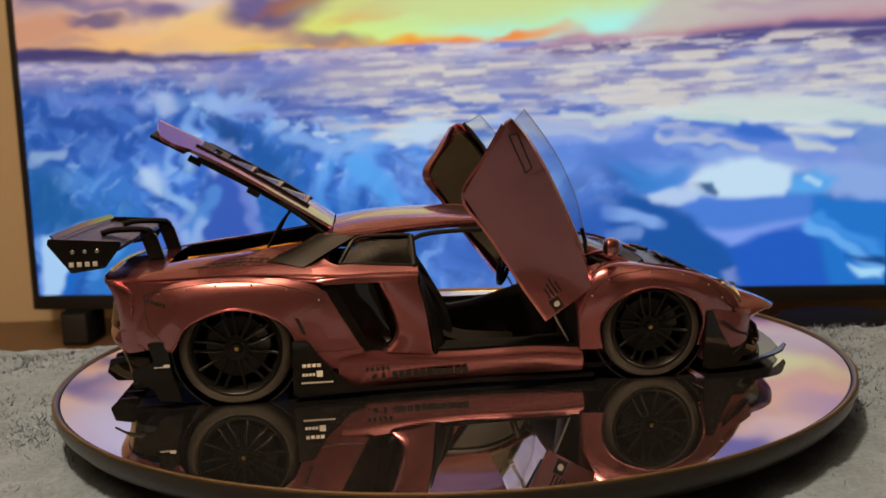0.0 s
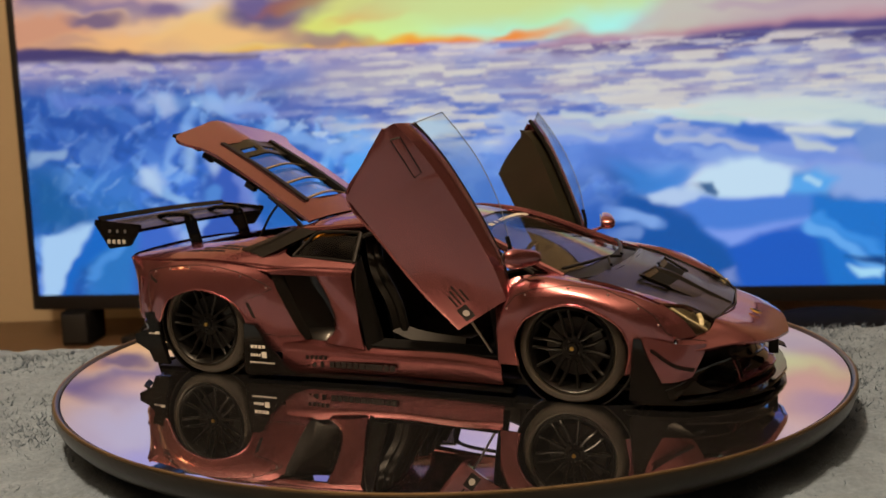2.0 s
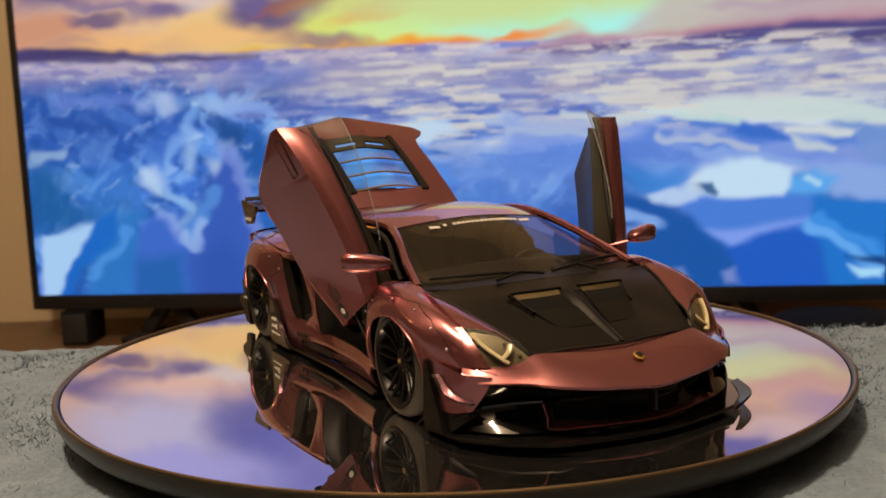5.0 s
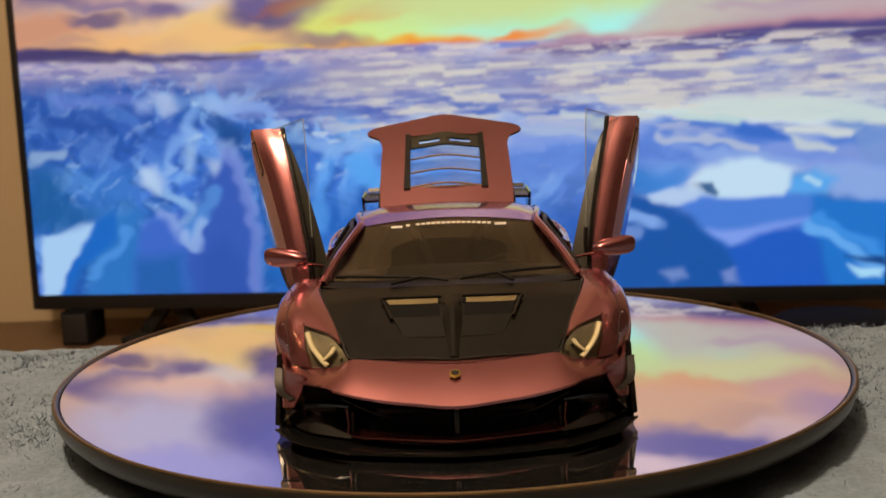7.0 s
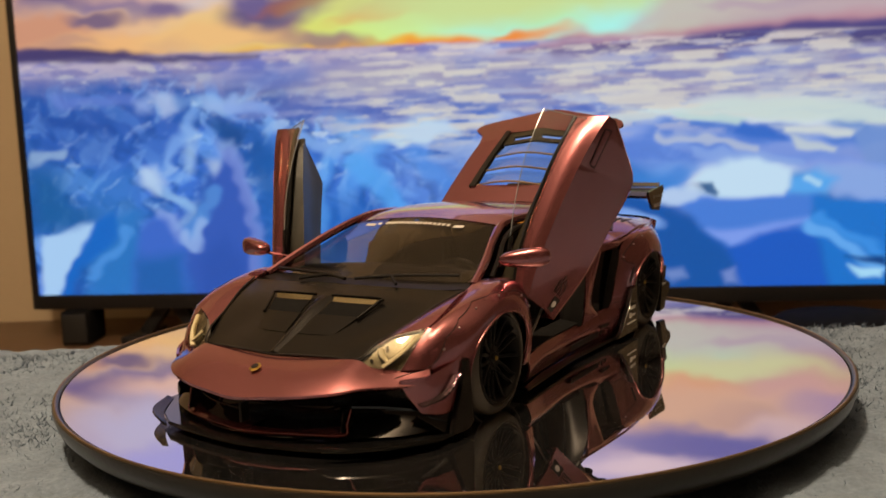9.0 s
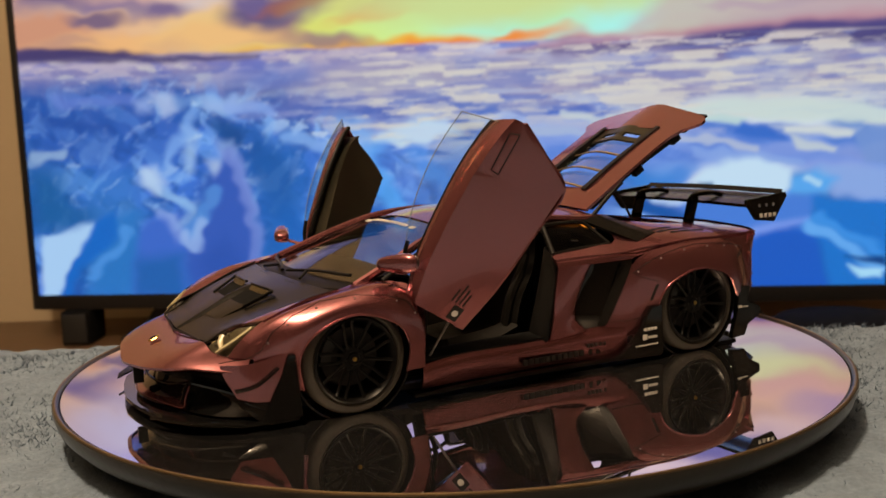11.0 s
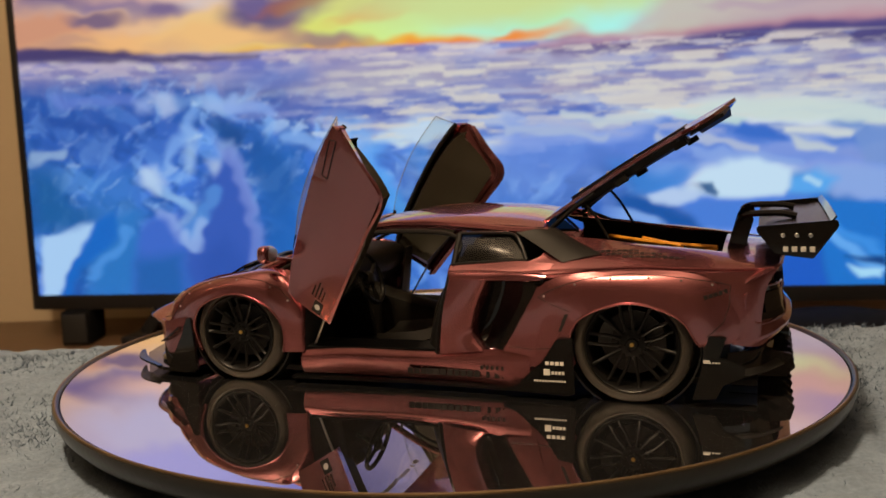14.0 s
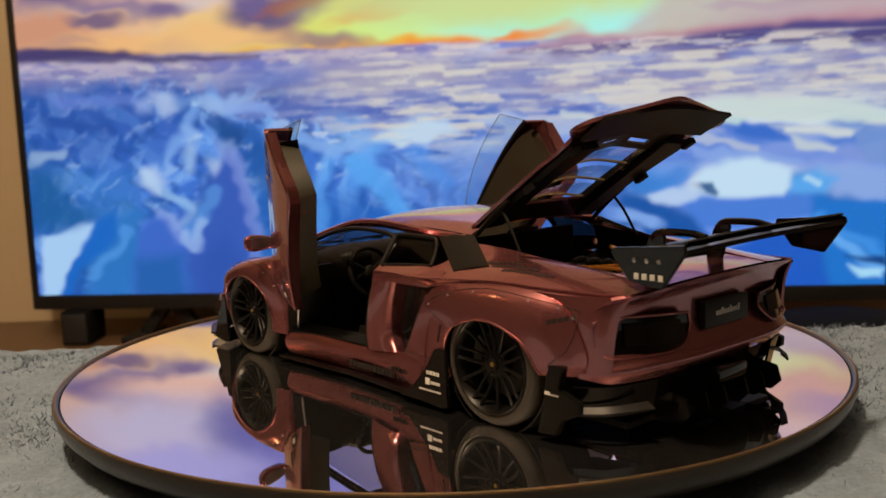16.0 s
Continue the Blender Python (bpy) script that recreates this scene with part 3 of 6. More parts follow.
    shape([(73.1, 30.6), (83.1, 31), (85.3, 28.7), (77.7, 27.9)], "c0d0ee", 0.9, 0.9)
    shape([(108.4, 15.6), (113.5, 16.5), (112.8, -0.1), (102, 0.1)], "1a5cc8", 3, 0.6)
    cool = (1 - step(v, 40, 46))[..., None]
    lum = (col @ np.array([0.25, 0.6, 0.15]))[..., None]
    col *= 1 + cool * (np.minimum((np.clip(lum, 0.01, 1) / 0.32) ** 0.25, 1.02) - 1)
    col *= 1 + cool * np.array([-0.05, 0.05, -0.01])
    return col


def screen():
    nx, ny = 520, 292
    ys, xs = np.mgrid[0:ny + 1, 0:nx + 1]
    co = np.stack([xs / nx * TVW, np.zeros(xs.shape), ys / ny * TVH], -1).reshape(-1, 3)
    k = (ys[:-1, :-1] * (nx + 1) + xs[:-1, :-1]).reshape(-1)
    faces = np.stack([k, k + 1, k + nx + 2, k + nx + 1], 1)
    me = bpy.data.meshes.new("screen")
    me.from_pydata(co.tolist(), [], faces.tolist())
    c = screen_picture(xs / nx * 160.0, ys / ny * 90.0).reshape(-1, 3)
    layer = me.color_attributes.new("picture", "FLOAT_COLOR", "POINT")
    layer.data.foreach_set("color", np.concatenate([c, np.ones((len(c), 1))], 1).astype(np.float32).ravel())
    m = bpy.data.materials.new("lit_screen")
    m.use_nodes = True
    nt = m.node_tree
    bsdf = nt.nodes["Principled BSDF"]
    a = nt.nodes.new("ShaderNodeAttribute")
    a.attribute_name = "picture"
    nt.links.new(a.outputs["Color"], bsdf.inputs["Emission Color"])
    bsdf.inputs["Emission Strength"].default_value = 0.95
    bsdf.inputs["Base Color"].default_value = (0.01, 0.01, 0.012, 1)
    bsdf.inputs["Roughness"].default_value = 0.35
    me.materials.append(m)
    ob = new("screen", me)
    ob.parent = tv
    tagged(ob, "glowing screen with orange sky over blue ice")


screen()
E0, E1 = 0.012, 0.026
fr = bmesh.new()
box(fr, -E0, 0.0, -0.004, 0.03, -E1, TVH + E0, 0.002)
part("frame_side", fr, TVBLACK, tv)
part("frame_side", box(bmesh.new(), TVW, TVW + E0, -0.004, 0.03, -E1, TVH + E0, 0.002), TVBLACK, tv)
part("frame_bottom", box(bmesh.new(), 0.0, TVW, -0.004, 0.03, -E1, 0.0, 0.002), TVBLACK, tv)
part("frame_top", box(bmesh.new(), 0.0, TVW, -0.004, 0.03, TVH, TVH + E0, 0.002), TVBLACK, tv)
part("back_shell", box(bmesh.new(), -0.005, TVW + 0.005, 0.004, 0.06, -0.02, TVH + 0.005, 0.01), TVBLACK, tv)


def tv_foot(x):
    bm = bmesh.new()
    for s in (-1, 1):
        t = bmesh.new()
        box(t, -0.011, 0.011, -0.012, 0.012, -0.085, 0.0, 0.004)
        join(bm, t, Matrix.Translation((x, 0.03, -0.01)) @ Matrix.Rotation(radians(38 * s), 4, "Y"))
        box(bm, x + s * -0.058 - 0.02, x + s * -0.058 + 0.02, -0.02, 0.09, -0.088, -0.074, 0.004)
    part("foot", bm, TVBLACK, tv)


tv_foot(0.235)
tv_foot(1.215)

# dark boxes on the cabinet
spk = thing("speaker_box", "dark upright box standing on the cabinet", "speaker")
part("body", box(bmesh.new(), -0.694, -0.642, 1.25, 1.33, -0.265, -0.2035, 0.006), CLOTHSHADE, spk)
part("front_grille", box(bmesh.new(), -0.690, -0.646, 1.244, 1.249, -0.26, -0.208, 0.003), BASEMAT, spk)
dome = thing("round_speaker", "dark rounded speaker on the cabinet under the television", "speaker")
bm = bmesh.new()
lathe(bm, [(0, -0.265), (0.10, -0.265), (0.125, -0.25), (0.122, -0.225), (0.10, -0.205), (0.05, -0.197), (0.0, -0.195)], 40, Matrix.Translation((0.58, 0.97, 0)))
part("body", bm, CLOTHSHADE, dome)
part("base_ring", lathe(bmesh.new(), [(0.1, -0.265), (0.128, -0.265), (0.128, -0.255), (0.1, -0.255)], 40, Matrix.Translation((0.58, 0.97, 0)), True), BASEMAT, dome)

# ---- table, rug, turntable ----
tab = thing("side_table", "plain brown wooden table under the rug", "table")
part("tabletop", box(bmesh.new(), -0.62, 0.62, -0.62, 0.085, -0.05, -0.022, 0.004), CABWOOD, tab)
for sx in (-0.56, 0.56):
    for sy in (-0.56, 0.04):
        part("leg", box(bmesh.new(), sx - 0.025, sx + 0.025, sy - 0.025, sy + 0.025, -0.95, -0.05, 0.003), CABWOOD, tab)


def rug():
    """A fluffy rug, uneven all over, whose back edge hangs over the table."""
    nx, ny = 420, 300
    verts, faces = [], []
    for j in range(ny + 1):
        for i in range(nx + 1):
            x = -0.63 + 1.26 * i / nx
            s = -0.55 + 0.76 * j / ny
            y, z = s, -0.0145
            bend = 0.102 + 0.008 * noise.noise((x * 4, 0, 3)) - 0.03 * x
            if s > bend:
                a = min((s - bend) / 0.012, math.pi / 2)
                y = bend + 0.012 * math.sin(a)
                z = -0.0145 - 0.012 * (1 - math.cos(a)) - max(0, s - bend - 0.012 * math.pi / 2)
            d = 0.0018 * noise.fractal((x * 60, s * 60, 0), 1.0, 2.1, 5) + 0.0012 * noise.noise((x * 420, s * 420, 5))
            d += 0.002 * noise.noise((x * 15, s * 15, 9))
            verts.append((x, y + (d if s > bend else 0), z + d - 0.002))
    for j in range(ny):
        for i in range(nx):
            k = j * (nx + 1) + i
            faces.append((k, k + 1, k + nx + 2, k + nx + 1))
    me = bpy.data.meshes.new("rug")
    me.from_pydata(verts, [], faces)
    for p in me.polygons:
        p.use_smooth = True
    me.materials.append(RUGMAT)
    ob = new("rug", me)
    r = np.random.default_rng(5)
    fv, ff = [], []
    for k in range(45000):
        x, y = r.uniform(-0.30, 0.30), r.uniform(-0.30, 0.10)
        if x * x + y * y < 0.145 ** 2 or y < -0.36 + 0.05:
            continue
        h, a, lean = r.uniform(0.0015, 0.0034), r.uniform(0, 6.28), r.uniform(0.3, 1.4)
        z = -0.0145 - 0.0035 + 0.003 * noise.noise((x * 60, y * 60, 0))
        c, s = math.cos(a), math.sin(a)
        w = 0.0004
        n = len(fv)
        tip = (x + c * h * lean, y + s * h * lean, z + h)
        fv += [(x - s * w, y + c * w, z), (x + s * w, y - c * w, z), tip, (x + c * 0.0006, y + s * 0.0006, z)]
        ff += [(n, n + 1, n + 2), (n + 1, n + 3, n + 2), (n + 3, n, n + 2)]
    fm = bpy.data.meshes.new("pile")
    fm.from_pydata(fv, [], ff)
    fm.materials.append(RUGMAT)
    pile = new("fuzz", fm)
    pile.parent = ob
    tagged(pile, "tufted blue-grey pile", kind="stuff")
    tagged(ob, "fluffy mottled blue-grey rug lying over the table", "rug")


rug()

turntable = thing("turntable", "round mirror-topped display turntable with bronze rim", "turntable")
part("base", lathe(bmesh.new(), [(0, -0.0205), (0.075, -0.0205), (0.078, -0.019), (0.078, -0.009), (0, -0.009)], 96), BASEMAT, turntable)
platter = new("platter", finish(lathe(bmesh.new(), [(0, -0.009), (0.147, -0.009), (0.1528, -0.0080), (0.1556, -0.005), (0.1568, -0.0012), (0.1566, 0.0004),
                                                   (0.1552, 0.0006), (0.1545, 0.0), (0.1545, -0.004), (0, -0.004)], 160), "platter", RIM))
platter.parent = turntable
mirror = part("mirror_disc", lathe(bmesh.new(), [(0, -0.004), (0.1542, -0.004), (0.1542, -0.0004), (0.1538, 0.0), (0, 0.0)], 160), MIRROR, platter, "polished dark mirror glass")
ring = [(0.1557 + 0.0006 * math.cos(a), 0.0006 + 0.0005 * math.sin(a)) for a in np.linspace(0, 2 * math.pi, 9)[:-1]]
part("rim_trim", lathe(bmesh.new(), ring, 160, None, True), RIMTRIM, platter, "lighter bronze edge ring")

# ---- the model car (lengths in millimetres, one eighteenth of the real car) ----
PAINT = material("rose_copper_paint", (0.32, 0.104, 0.112), 0.25, 0.9, coat=1.0, vary=0.10, scale=25, second=(0.38, 0.140, 0.150), coat_rough=0.012, bump=0.06, bump_scale=5000)
PAINT.node_tree.nodes["Principled BSDF"].inputs["Specular Tint"].default_value = (1.0, 0.72, 0.95, 1)
CARBON = material("satin_black_carbon", (0.005, 0.0046, 0.004), 0.26, 0.0, coat=0.1, vary=0.3, scale=300, bump=0.06, bump_scale=1800, coat_rough=0.12, spec=0.2)
GLOSS = material("gloss_black", (0.004, 0.004, 0.004), 0.09, 0.0, coat=0.3, vary=0.2, scale=60, spec=0.4)
TRIM = material("matt_black_trim", (0.006, 0.0056, 0.005), 0.42, vary=0.25, scale=120, bump=0.05, spec=0.2)
RUBBER = material("tyre_rubber", (0.027, 0.0225, 0.016), 0.6, vary=0.3, scale=150, bump=0.1, bump_scale=1200, spec=0.3)
WHEELBLACK = material("gloss_black_wheel", (0.004, 0.0038, 0.0034), 0.36, 0.0, coat=0.0, vary=0.2, spec=0.14)
STEEL = material("brushed_steel", (0.42, 0.41, 0.40), 0.3, 1.0, vary=0.15, scale=150)
LEATHER = material("black_leather", (0.008, 0.007, 0.0055), 0.5, vary=0.3, scale=90, bump=0.08, bump_scale=900, spec=0.15)
GOLD = material("gold_emblem", (0.55, 0.36, 0.09), 0.3, 0.9, vary=0.2, scale=300)
ORANGE = material("orange_brace", (0.75, 0.30, 0.02), 0.4, vary=0.15)
REDLENS = material("red_lens", (0.30, 0.01, 0.01), 0.2, vary=0.1)
SMOKED = material("smoked_lens", (0.003, 0.002, 0.002), 0.12, coat=0.2, vary=0.2, spec=0.3)
DECAL = material("pale_decal", (0.50, 0.48, 0.44), 0.5, vary=0.1)
DARKDECAL = material("black_decal", (0.012, 0.010, 0.009), 0.5, vary=0.1, spec=0.2)
CREAM = material("lamp_strip", (0.44, 0.39, 0.24), 0.25, vary=0.1)
GLASS = clear("clear_glass", (0.93, 0.95, 0.95))
TINTED = clear("tinted_glass", (0.80, 0.79, 0.76), 0.02, 1.6)
SMOKEGLASS = clear("smoked_glass", (0.26, 0.24, 0.20), 0.12, 1.3)
# gold lamplight on the dark vent mesh, put into its base colour
GRILLE = material("gold_lit_mesh", (0.10, 0.075, 0.03), 0.4, 0.6, vary=0.6, scale=900, bump=0.5, bump_scale=1500)
LENS = clear("lamp_glass", (0.80, 0.78, 0.70))
LINING = material("dark_olive_lining", (0.020, 0.018, 0.011), 0.38, vary=0.25, scale=90, bump=0.06, bump_scale=900, spec=0.35)
# warm colour painted as light caught on the clear louvre edges
LITBAR = material("lit_louvre_bar", (0.30, 0.23, 0.12), 0.35, 0.4, vary=0.3, scale=200)
CALIPER = material("grey_caliper", (0.25, 0.24, 0.22), 0.4, 0.5)
GLASSEDGE = material("glass_edge", (0.22, 0.25, 0.26), 0.15, vary=0.1)
DARKCALIPER = material("dark_caliper", (0.03, 0.029, 0.026), 0.4, 0.3)

car = thing("model_car", "rose-copper die-cast sports car model with raised doors and open engine lid", "model car")
MM = 0.001


def spline(p, n):
    """Points along a smooth line through p, n to a span."""
    p = np.asarray(p, float)
    q = np.concatenate([[2 * p[0] - p[1]], p, [2 * p[-1] - p[-2]]])
    out = []
    for k in range(1, len(q) - 2):
        for i in range(n):
            t = i / n
            out.append(0.5 * (2 * q[k] + (q[k + 1] - q[k - 1]) * t + (2 * q[k - 1] - 5 * q[k] + 4 * q[k + 1] - q[k + 2]) * t * t
                              + (3 * q[k] - q[k - 1] - 3 * q[k + 1] + q[k + 2]) * t ** 3))
    out.append(p[-1])
    return np.array(out)


def surface(rows, nu=5, nv=5):
    g = np.array([spline(r, nu) for r in rows])
    return np.array([spline(g[:, i], nv) for i in range(g.shape[1])]).transpose(1, 0, 2)


def slab(bm, g, thick, s=1.0, m=None):
    """A curved sheet of grid points g given a thickness towards the inside of the car."""
    g = np.array(g, float)
    du, dv = np.gradient(g, axis=1), np.gradient(g, axis=0)
    n = np.cross(du, dv)
    n /= np.linalg.norm(n, axis=2, keepdims=True) + 1e-9
    mid = g.reshape(-1, 3).mean(0)
    away = np.array([0.0, mid[1], max(mid[2] - 20, 0) + 1e-3]) + np.array([(mid[0] + 8) * 0.3, 0, 0])
    if (n.reshape(-1, 3).mean(0) * away).sum() < 0:
        n = -n
    t = bmesh.new()
    R, C = g.shape[:2]
    layers = []
    for a in (g, g - n * thick):
        a = a * MM
        layers.append([[t.verts.new((p[0], p[1] * s, p[2])) for p in row] for row in a])
    for k, L in enumerate(layers):
        for i in range(R - 1):
            for j in range(C - 1):
                t.faces.new((L[i][j], L[i][j + 1], L[i + 1][j + 1], L[i + 1][j]))
    A, B = layers
    loop = [(0, j) for j in range(C)] + [(i, C - 1) for i in range(1, R)] + [(R - 1, j) for j in range(C - 2, -1, -1)] + [(i, 0) for i in range(R - 2, 0, -1)]
    for (a, b), (c, d) in zip(loop, loop[1:] + loop[:1]):
        t.faces.new((A[a][b], A[c][d], B[c][d], B[a][b]))
    bmesh.ops.remove_doubles(t, verts=t.verts[:], dist=1e-6)
    bmesh.ops.recalc_face_normals(t, faces=t.faces[:])
    return join(bm, t, m)


def panel(name, rows, mat, s=1.0, thick=0.9, parent=None, label="", nu=5, nv=5):
    return part(name, slab(bmesh.new(), surface(rows, nu, nv), thick, s), mat, parent or car, label, sharp=40)


def both(name, rows, mat, thick=0.9, label="", parent=None, nu=5, nv=5):
    return [panel(name, rows, mat, s, thick, parent, label, nu, nv) for s in (1.0, -1.0)]


def whole(name, rows, mat, thick=0.9, label="", nu=5, nv=5, parent=None):
    """Rows that run from the centre line outwards, completed on the other side."""
    full = [[(x, -y, z) for x, y, z in reversed(r[1:])] + list(r) for r in rows]
    return panel(name, full, mat, 1.0, thick, parent, label, nu, nv)


def prism(bm, pts, y0, y1, s=1.0, bevel=0.25, axis=1):
    """A flat outline in (x, z) from y0 to y1, or in (x, y) from z0 to z1 with axis 2."""
    t = bmesh.new()
    ring = []
    for w in (y0, y1):
        ring.append([t.verts.new((a * MM, w * s * MM, b * MM) if axis == 1 else (a * MM, b * s * MM, w * MM)) for a, b in pts])
    t.faces.new(ring[0])
    t.faces.new(ring[1])
    for k in range(len(pts)):
        n = (k + 1) % len(pts)
        t.faces.new((ring[0][k], ring[0][n], ring[1][n], ring[1][k]))
    bmesh.ops.recalc_face_normals(t, faces=t.faces[:])
    if bevel:
        bmesh.ops.bevel(t, geom=t.edges[:], offset=bevel * MM, segments=2, affect="EDGES", clamp_overlap=True)
    return join(bm, t)


def block(bm, x0, x1, y0, y1, z0, z1, bevel=0.4, m=None):
    return box(bm, x0 * MM, x1 * MM, y0 * MM, y1 * MM, z0 * MM, z1 * MM, bevel * MM, m)


def tube(bm, pts, r, s=1.0, steps=8, n=6, flat=1.0):
    """A round bar along a smooth line."""
    c = spline(pts, n) * MM
    c[:, 1] *= s
    t = bmesh.new()
    rings = []
    for k in range(len(c)):
        d = Vector(c[min(k + 1, len(c) - 1)] - c[max(k - 1, 0)]).normalized()
        a = d.cross(Vector((0, 0, 1)) if abs(d.z) < 0.95 else Vector((1, 0, 0))).normalized()
        b = a.cross(d)
        rings.append([t.verts.new(Vector(c[k]) + (a * math.cos(q) + b * math.sin(q) * flat) * r * MM) for q in (2 * math.pi * i / steps for i in range(steps))])
    for A, B in zip(rings, rings[1:]):
        for i in range(steps):
            t.faces.new((A[i], A[(i + 1) % steps], B[(i + 1) % steps], B[i]))
    t.faces.new(rings[0])
    t.faces.new(rings[-1])
    bmesh.ops.recalc_face_normals(t, faces=t.faces[:])
    return join(bm, t)


def ball(bm, c, r, s=1.0, sub=2):
    t = bmesh.new()
    bmesh.ops.create_icosphere(t, subdivisions=sub, radius=1)
    for v in t.verts:
        v.co = ((c[0] + v.co.x * r[0]) * MM, (c[1] + v.co.y * r[1]) * s * MM, (c[2] + v.co.z * r[2]) * MM)
    bmesh.ops.recalc_face_normals(t, faces=t.faces[:])
    return join(bm, t)


# -- painted panels --
both("front_fender", [
    [(85.6, 55, 11.0), (87.2, 57, 21.3), (81.6, 58.6, 29.8), (67.5, 59.2, 34.4), (53.4, 59.2, 29.8), (47.8, 58, 21.3), (48.7, 56.5, 12)],
    [(88.5, 54.2, 11.0), (91.5, 55.2, 23), (86, 57.6, 32.6), (67.5, 58.2, 38.2), (50.2, 58.3, 34.5), (44, 57.2, 23), (44.5, 56, 12)],
    [(91, 53.2, 11.0), (96.5, 52.6, 24.5), (91, 51.8, 35.2), (67.0, 53, 41.2), (48.5, 54.6, 40.8), (41.5, 56.2, 27), (41.5, 55.6, 12)],
    [(93, 52, 11.0), (101, 50.6, 23.6), (95.0, 47.6, 33.8), (69.0, 45.6, 40.8), (56, 45.4, 42.6), (41.0, 52.6, 38.0), (40.6, 54.8, 12)]], PAINT)
both("fender_top", [
    [(67, 45.2, 41.0), (81, 41.9, 37.9), (92, 38.2, 34.2), (104.6, 34.4, 30.0)],
    [(68, 45.6, 41.2), (80.5, 44.6, 38.9), (91, 43.2, 36.0), (100.6, 39.6, 32.4)],
    [(69, 46.4, 41.2), (80, 47.6, 39.7), (88.6, 48.0, 37.0), (95.8, 47.0, 33.9)]], PAINT)
both("headlight_cheek", [
    [(107.0, 43.8, 22.9), (102.8, 46.0, 28.6), (95.8, 47.0, 33.9)],
    [(104.8, 47.6, 23.0), (101.0, 48.8, 28.2), (95.0, 48.8, 33.7)],
    [(101.0, 51.0, 22.8), (97.8, 51.4, 28.2), (91.6, 51.2, 34.4)]], PAINT)
both("rear_fender", [
    [(-62.8, 57, 12.5), (-61.6, 58.4, 22.3), (-67.4, 59.8, 30.3), (-82.3, 60.3, 34.7), (-97.2, 59.8, 30.3), (-103, 58.6, 22.3), (-104.4, 58.0, 20.6)],
    [(-57, 56.8, 12), (-56, 57.4, 24), (-62, 58.6, 35), (-82.3, 59.2, 39.5), (-101.2, 58.2, 35.8), (-108.8, 56.6, 24.5), (-108.4, 56.2, 20.4)],
    [(-51, 56.2, 11), (-50, 56.6, 23), (-57, 57.3, 38.0), (-82.3, 57.4, 42.9), (-104.2, 55.4, 40.2), (-113.4, 53.6, 27), (-112.6, 53.5, 20.6)],
    [(-46.5, 55.8, 10.5), (-45.8, 55.8, 22), (-53, 55.6, 40.6), (-82.3, 54.6, 44.7), (-106.5, 53.0, 42.4), (-116.6, 52.0, 28.4), (-115.6, 52.1, 21)]], PAINT)
both("tail_quarter", [
    [(-103, 52.8, 44.0), (-115, 49.6, 44.0), (-122, 47.4, 44.2), (-128, 45.0, 44.6)],
    [(-108, 52.4, 39.0), (-117, 50.4, 38.6), (-121.5, 48.6, 38.8), (-125, 46.4, 39)],
    [(-112, 52.0, 32.0), (-118, 50.8, 31.6), (-121.4, 49.4, 31.6), (-123.6, 47.0, 31.6)],
    [(-113, 52.4, 22.0), (-117, 51.6, 21.8), (-120, 50.4, 21.8), (-123, 48.0, 22)]], PAINT)
both("rear_shoulder", [
    [(-45, 55.2, 41.0), (-65, 55.6, 43.4), (-82, 54.4, 44.9), (-100, 52.3, 44.1), (-115, 49.0, 43.8), (-128, 45, 44.6)],
    [(-43, 50.6, 45.3), (-65, 48.6, 47.4), (-82, 46.6, 48.3), (-100, 44.4, 47.4), (-115, 42, 46.2), (-129, 39, 45.4)],
    [(-50, 46, 48.6), (-67, 40.5, 50.2), (-82, 38, 50.6), (-100, 35.6, 49.2), (-115, 33.5, 47.4), (-130, 31, 45.8)],
    [(-52, 36, 54.4), (-68, 33.4, 52.8), (-82, 32.6, 51.0), (-100, 31, 49.2), (-115, 29.6, 47.5), (-130, 28, 46.0)]], PAINT)
both("quarter_panel", [
    [(-17, 49.2, 45.2), (-30, 48.6, 46.2), (-42, 49.2, 46.8), (-55, 50.6, 46.2)],
    [(-17, 52.2, 43.0), (-30, 53.2, 43.4), (-42, 54.4, 43.6), (-53, 55.0, 42.4)],
    [(-17.5, 53.4, 40.2), (-30, 54.6, 40.6), (-42, 55.2, 40.8), (-51, 55.5, 40.9)]], PAINT)
both("intake_blade", [
    [(-17.5, 53.2, 40.2), (-15.2, 54.2, 30), (-14, 54.4, 21), (-13, 53.2, 13)],
    [(-24, 54.2, 40.6), (-20, 54.4, 30), (-18.5, 54.2, 21), (-19, 54, 14)],
    [(-31.5, 54.8, 40.8), (-27, 53.6, 31), (-25, 52.6, 21), (-29, 54, 15)],
    [(-33, 48.5, 40.5), (-28.5, 47.5, 31), (-26.5, 47, 21), (-30, 50, 15)]], PAINT, thick=0.7)
both("intake_edge", [
    [(-50.2, 55.8, 39.0), (-46.0, 56.2, 31), (-39.8, 56.0, 20), (-37, 55.2, 16)],
    [(-56, 57.2, 38.2), (-53, 57.2, 30), (-50, 57.0, 20), (-49, 56.4, 14)]], PAINT, thick=0.8)
both("side_intake", [
    [(-30, 51, 41), (-26, 50, 30), (-24, 50, 20), (-26, 52, 15)],
    [(-36, 46.5, 41), (-33, 45.5, 30), (-30, 46, 20), (-30, 50, 15)],
    [(-52, 54.4, 40.4), (-48, 54.4, 30), (-42, 54.4, 20), (-38, 54.2, 15)]], GLOSS, label="gloss black side air intake")
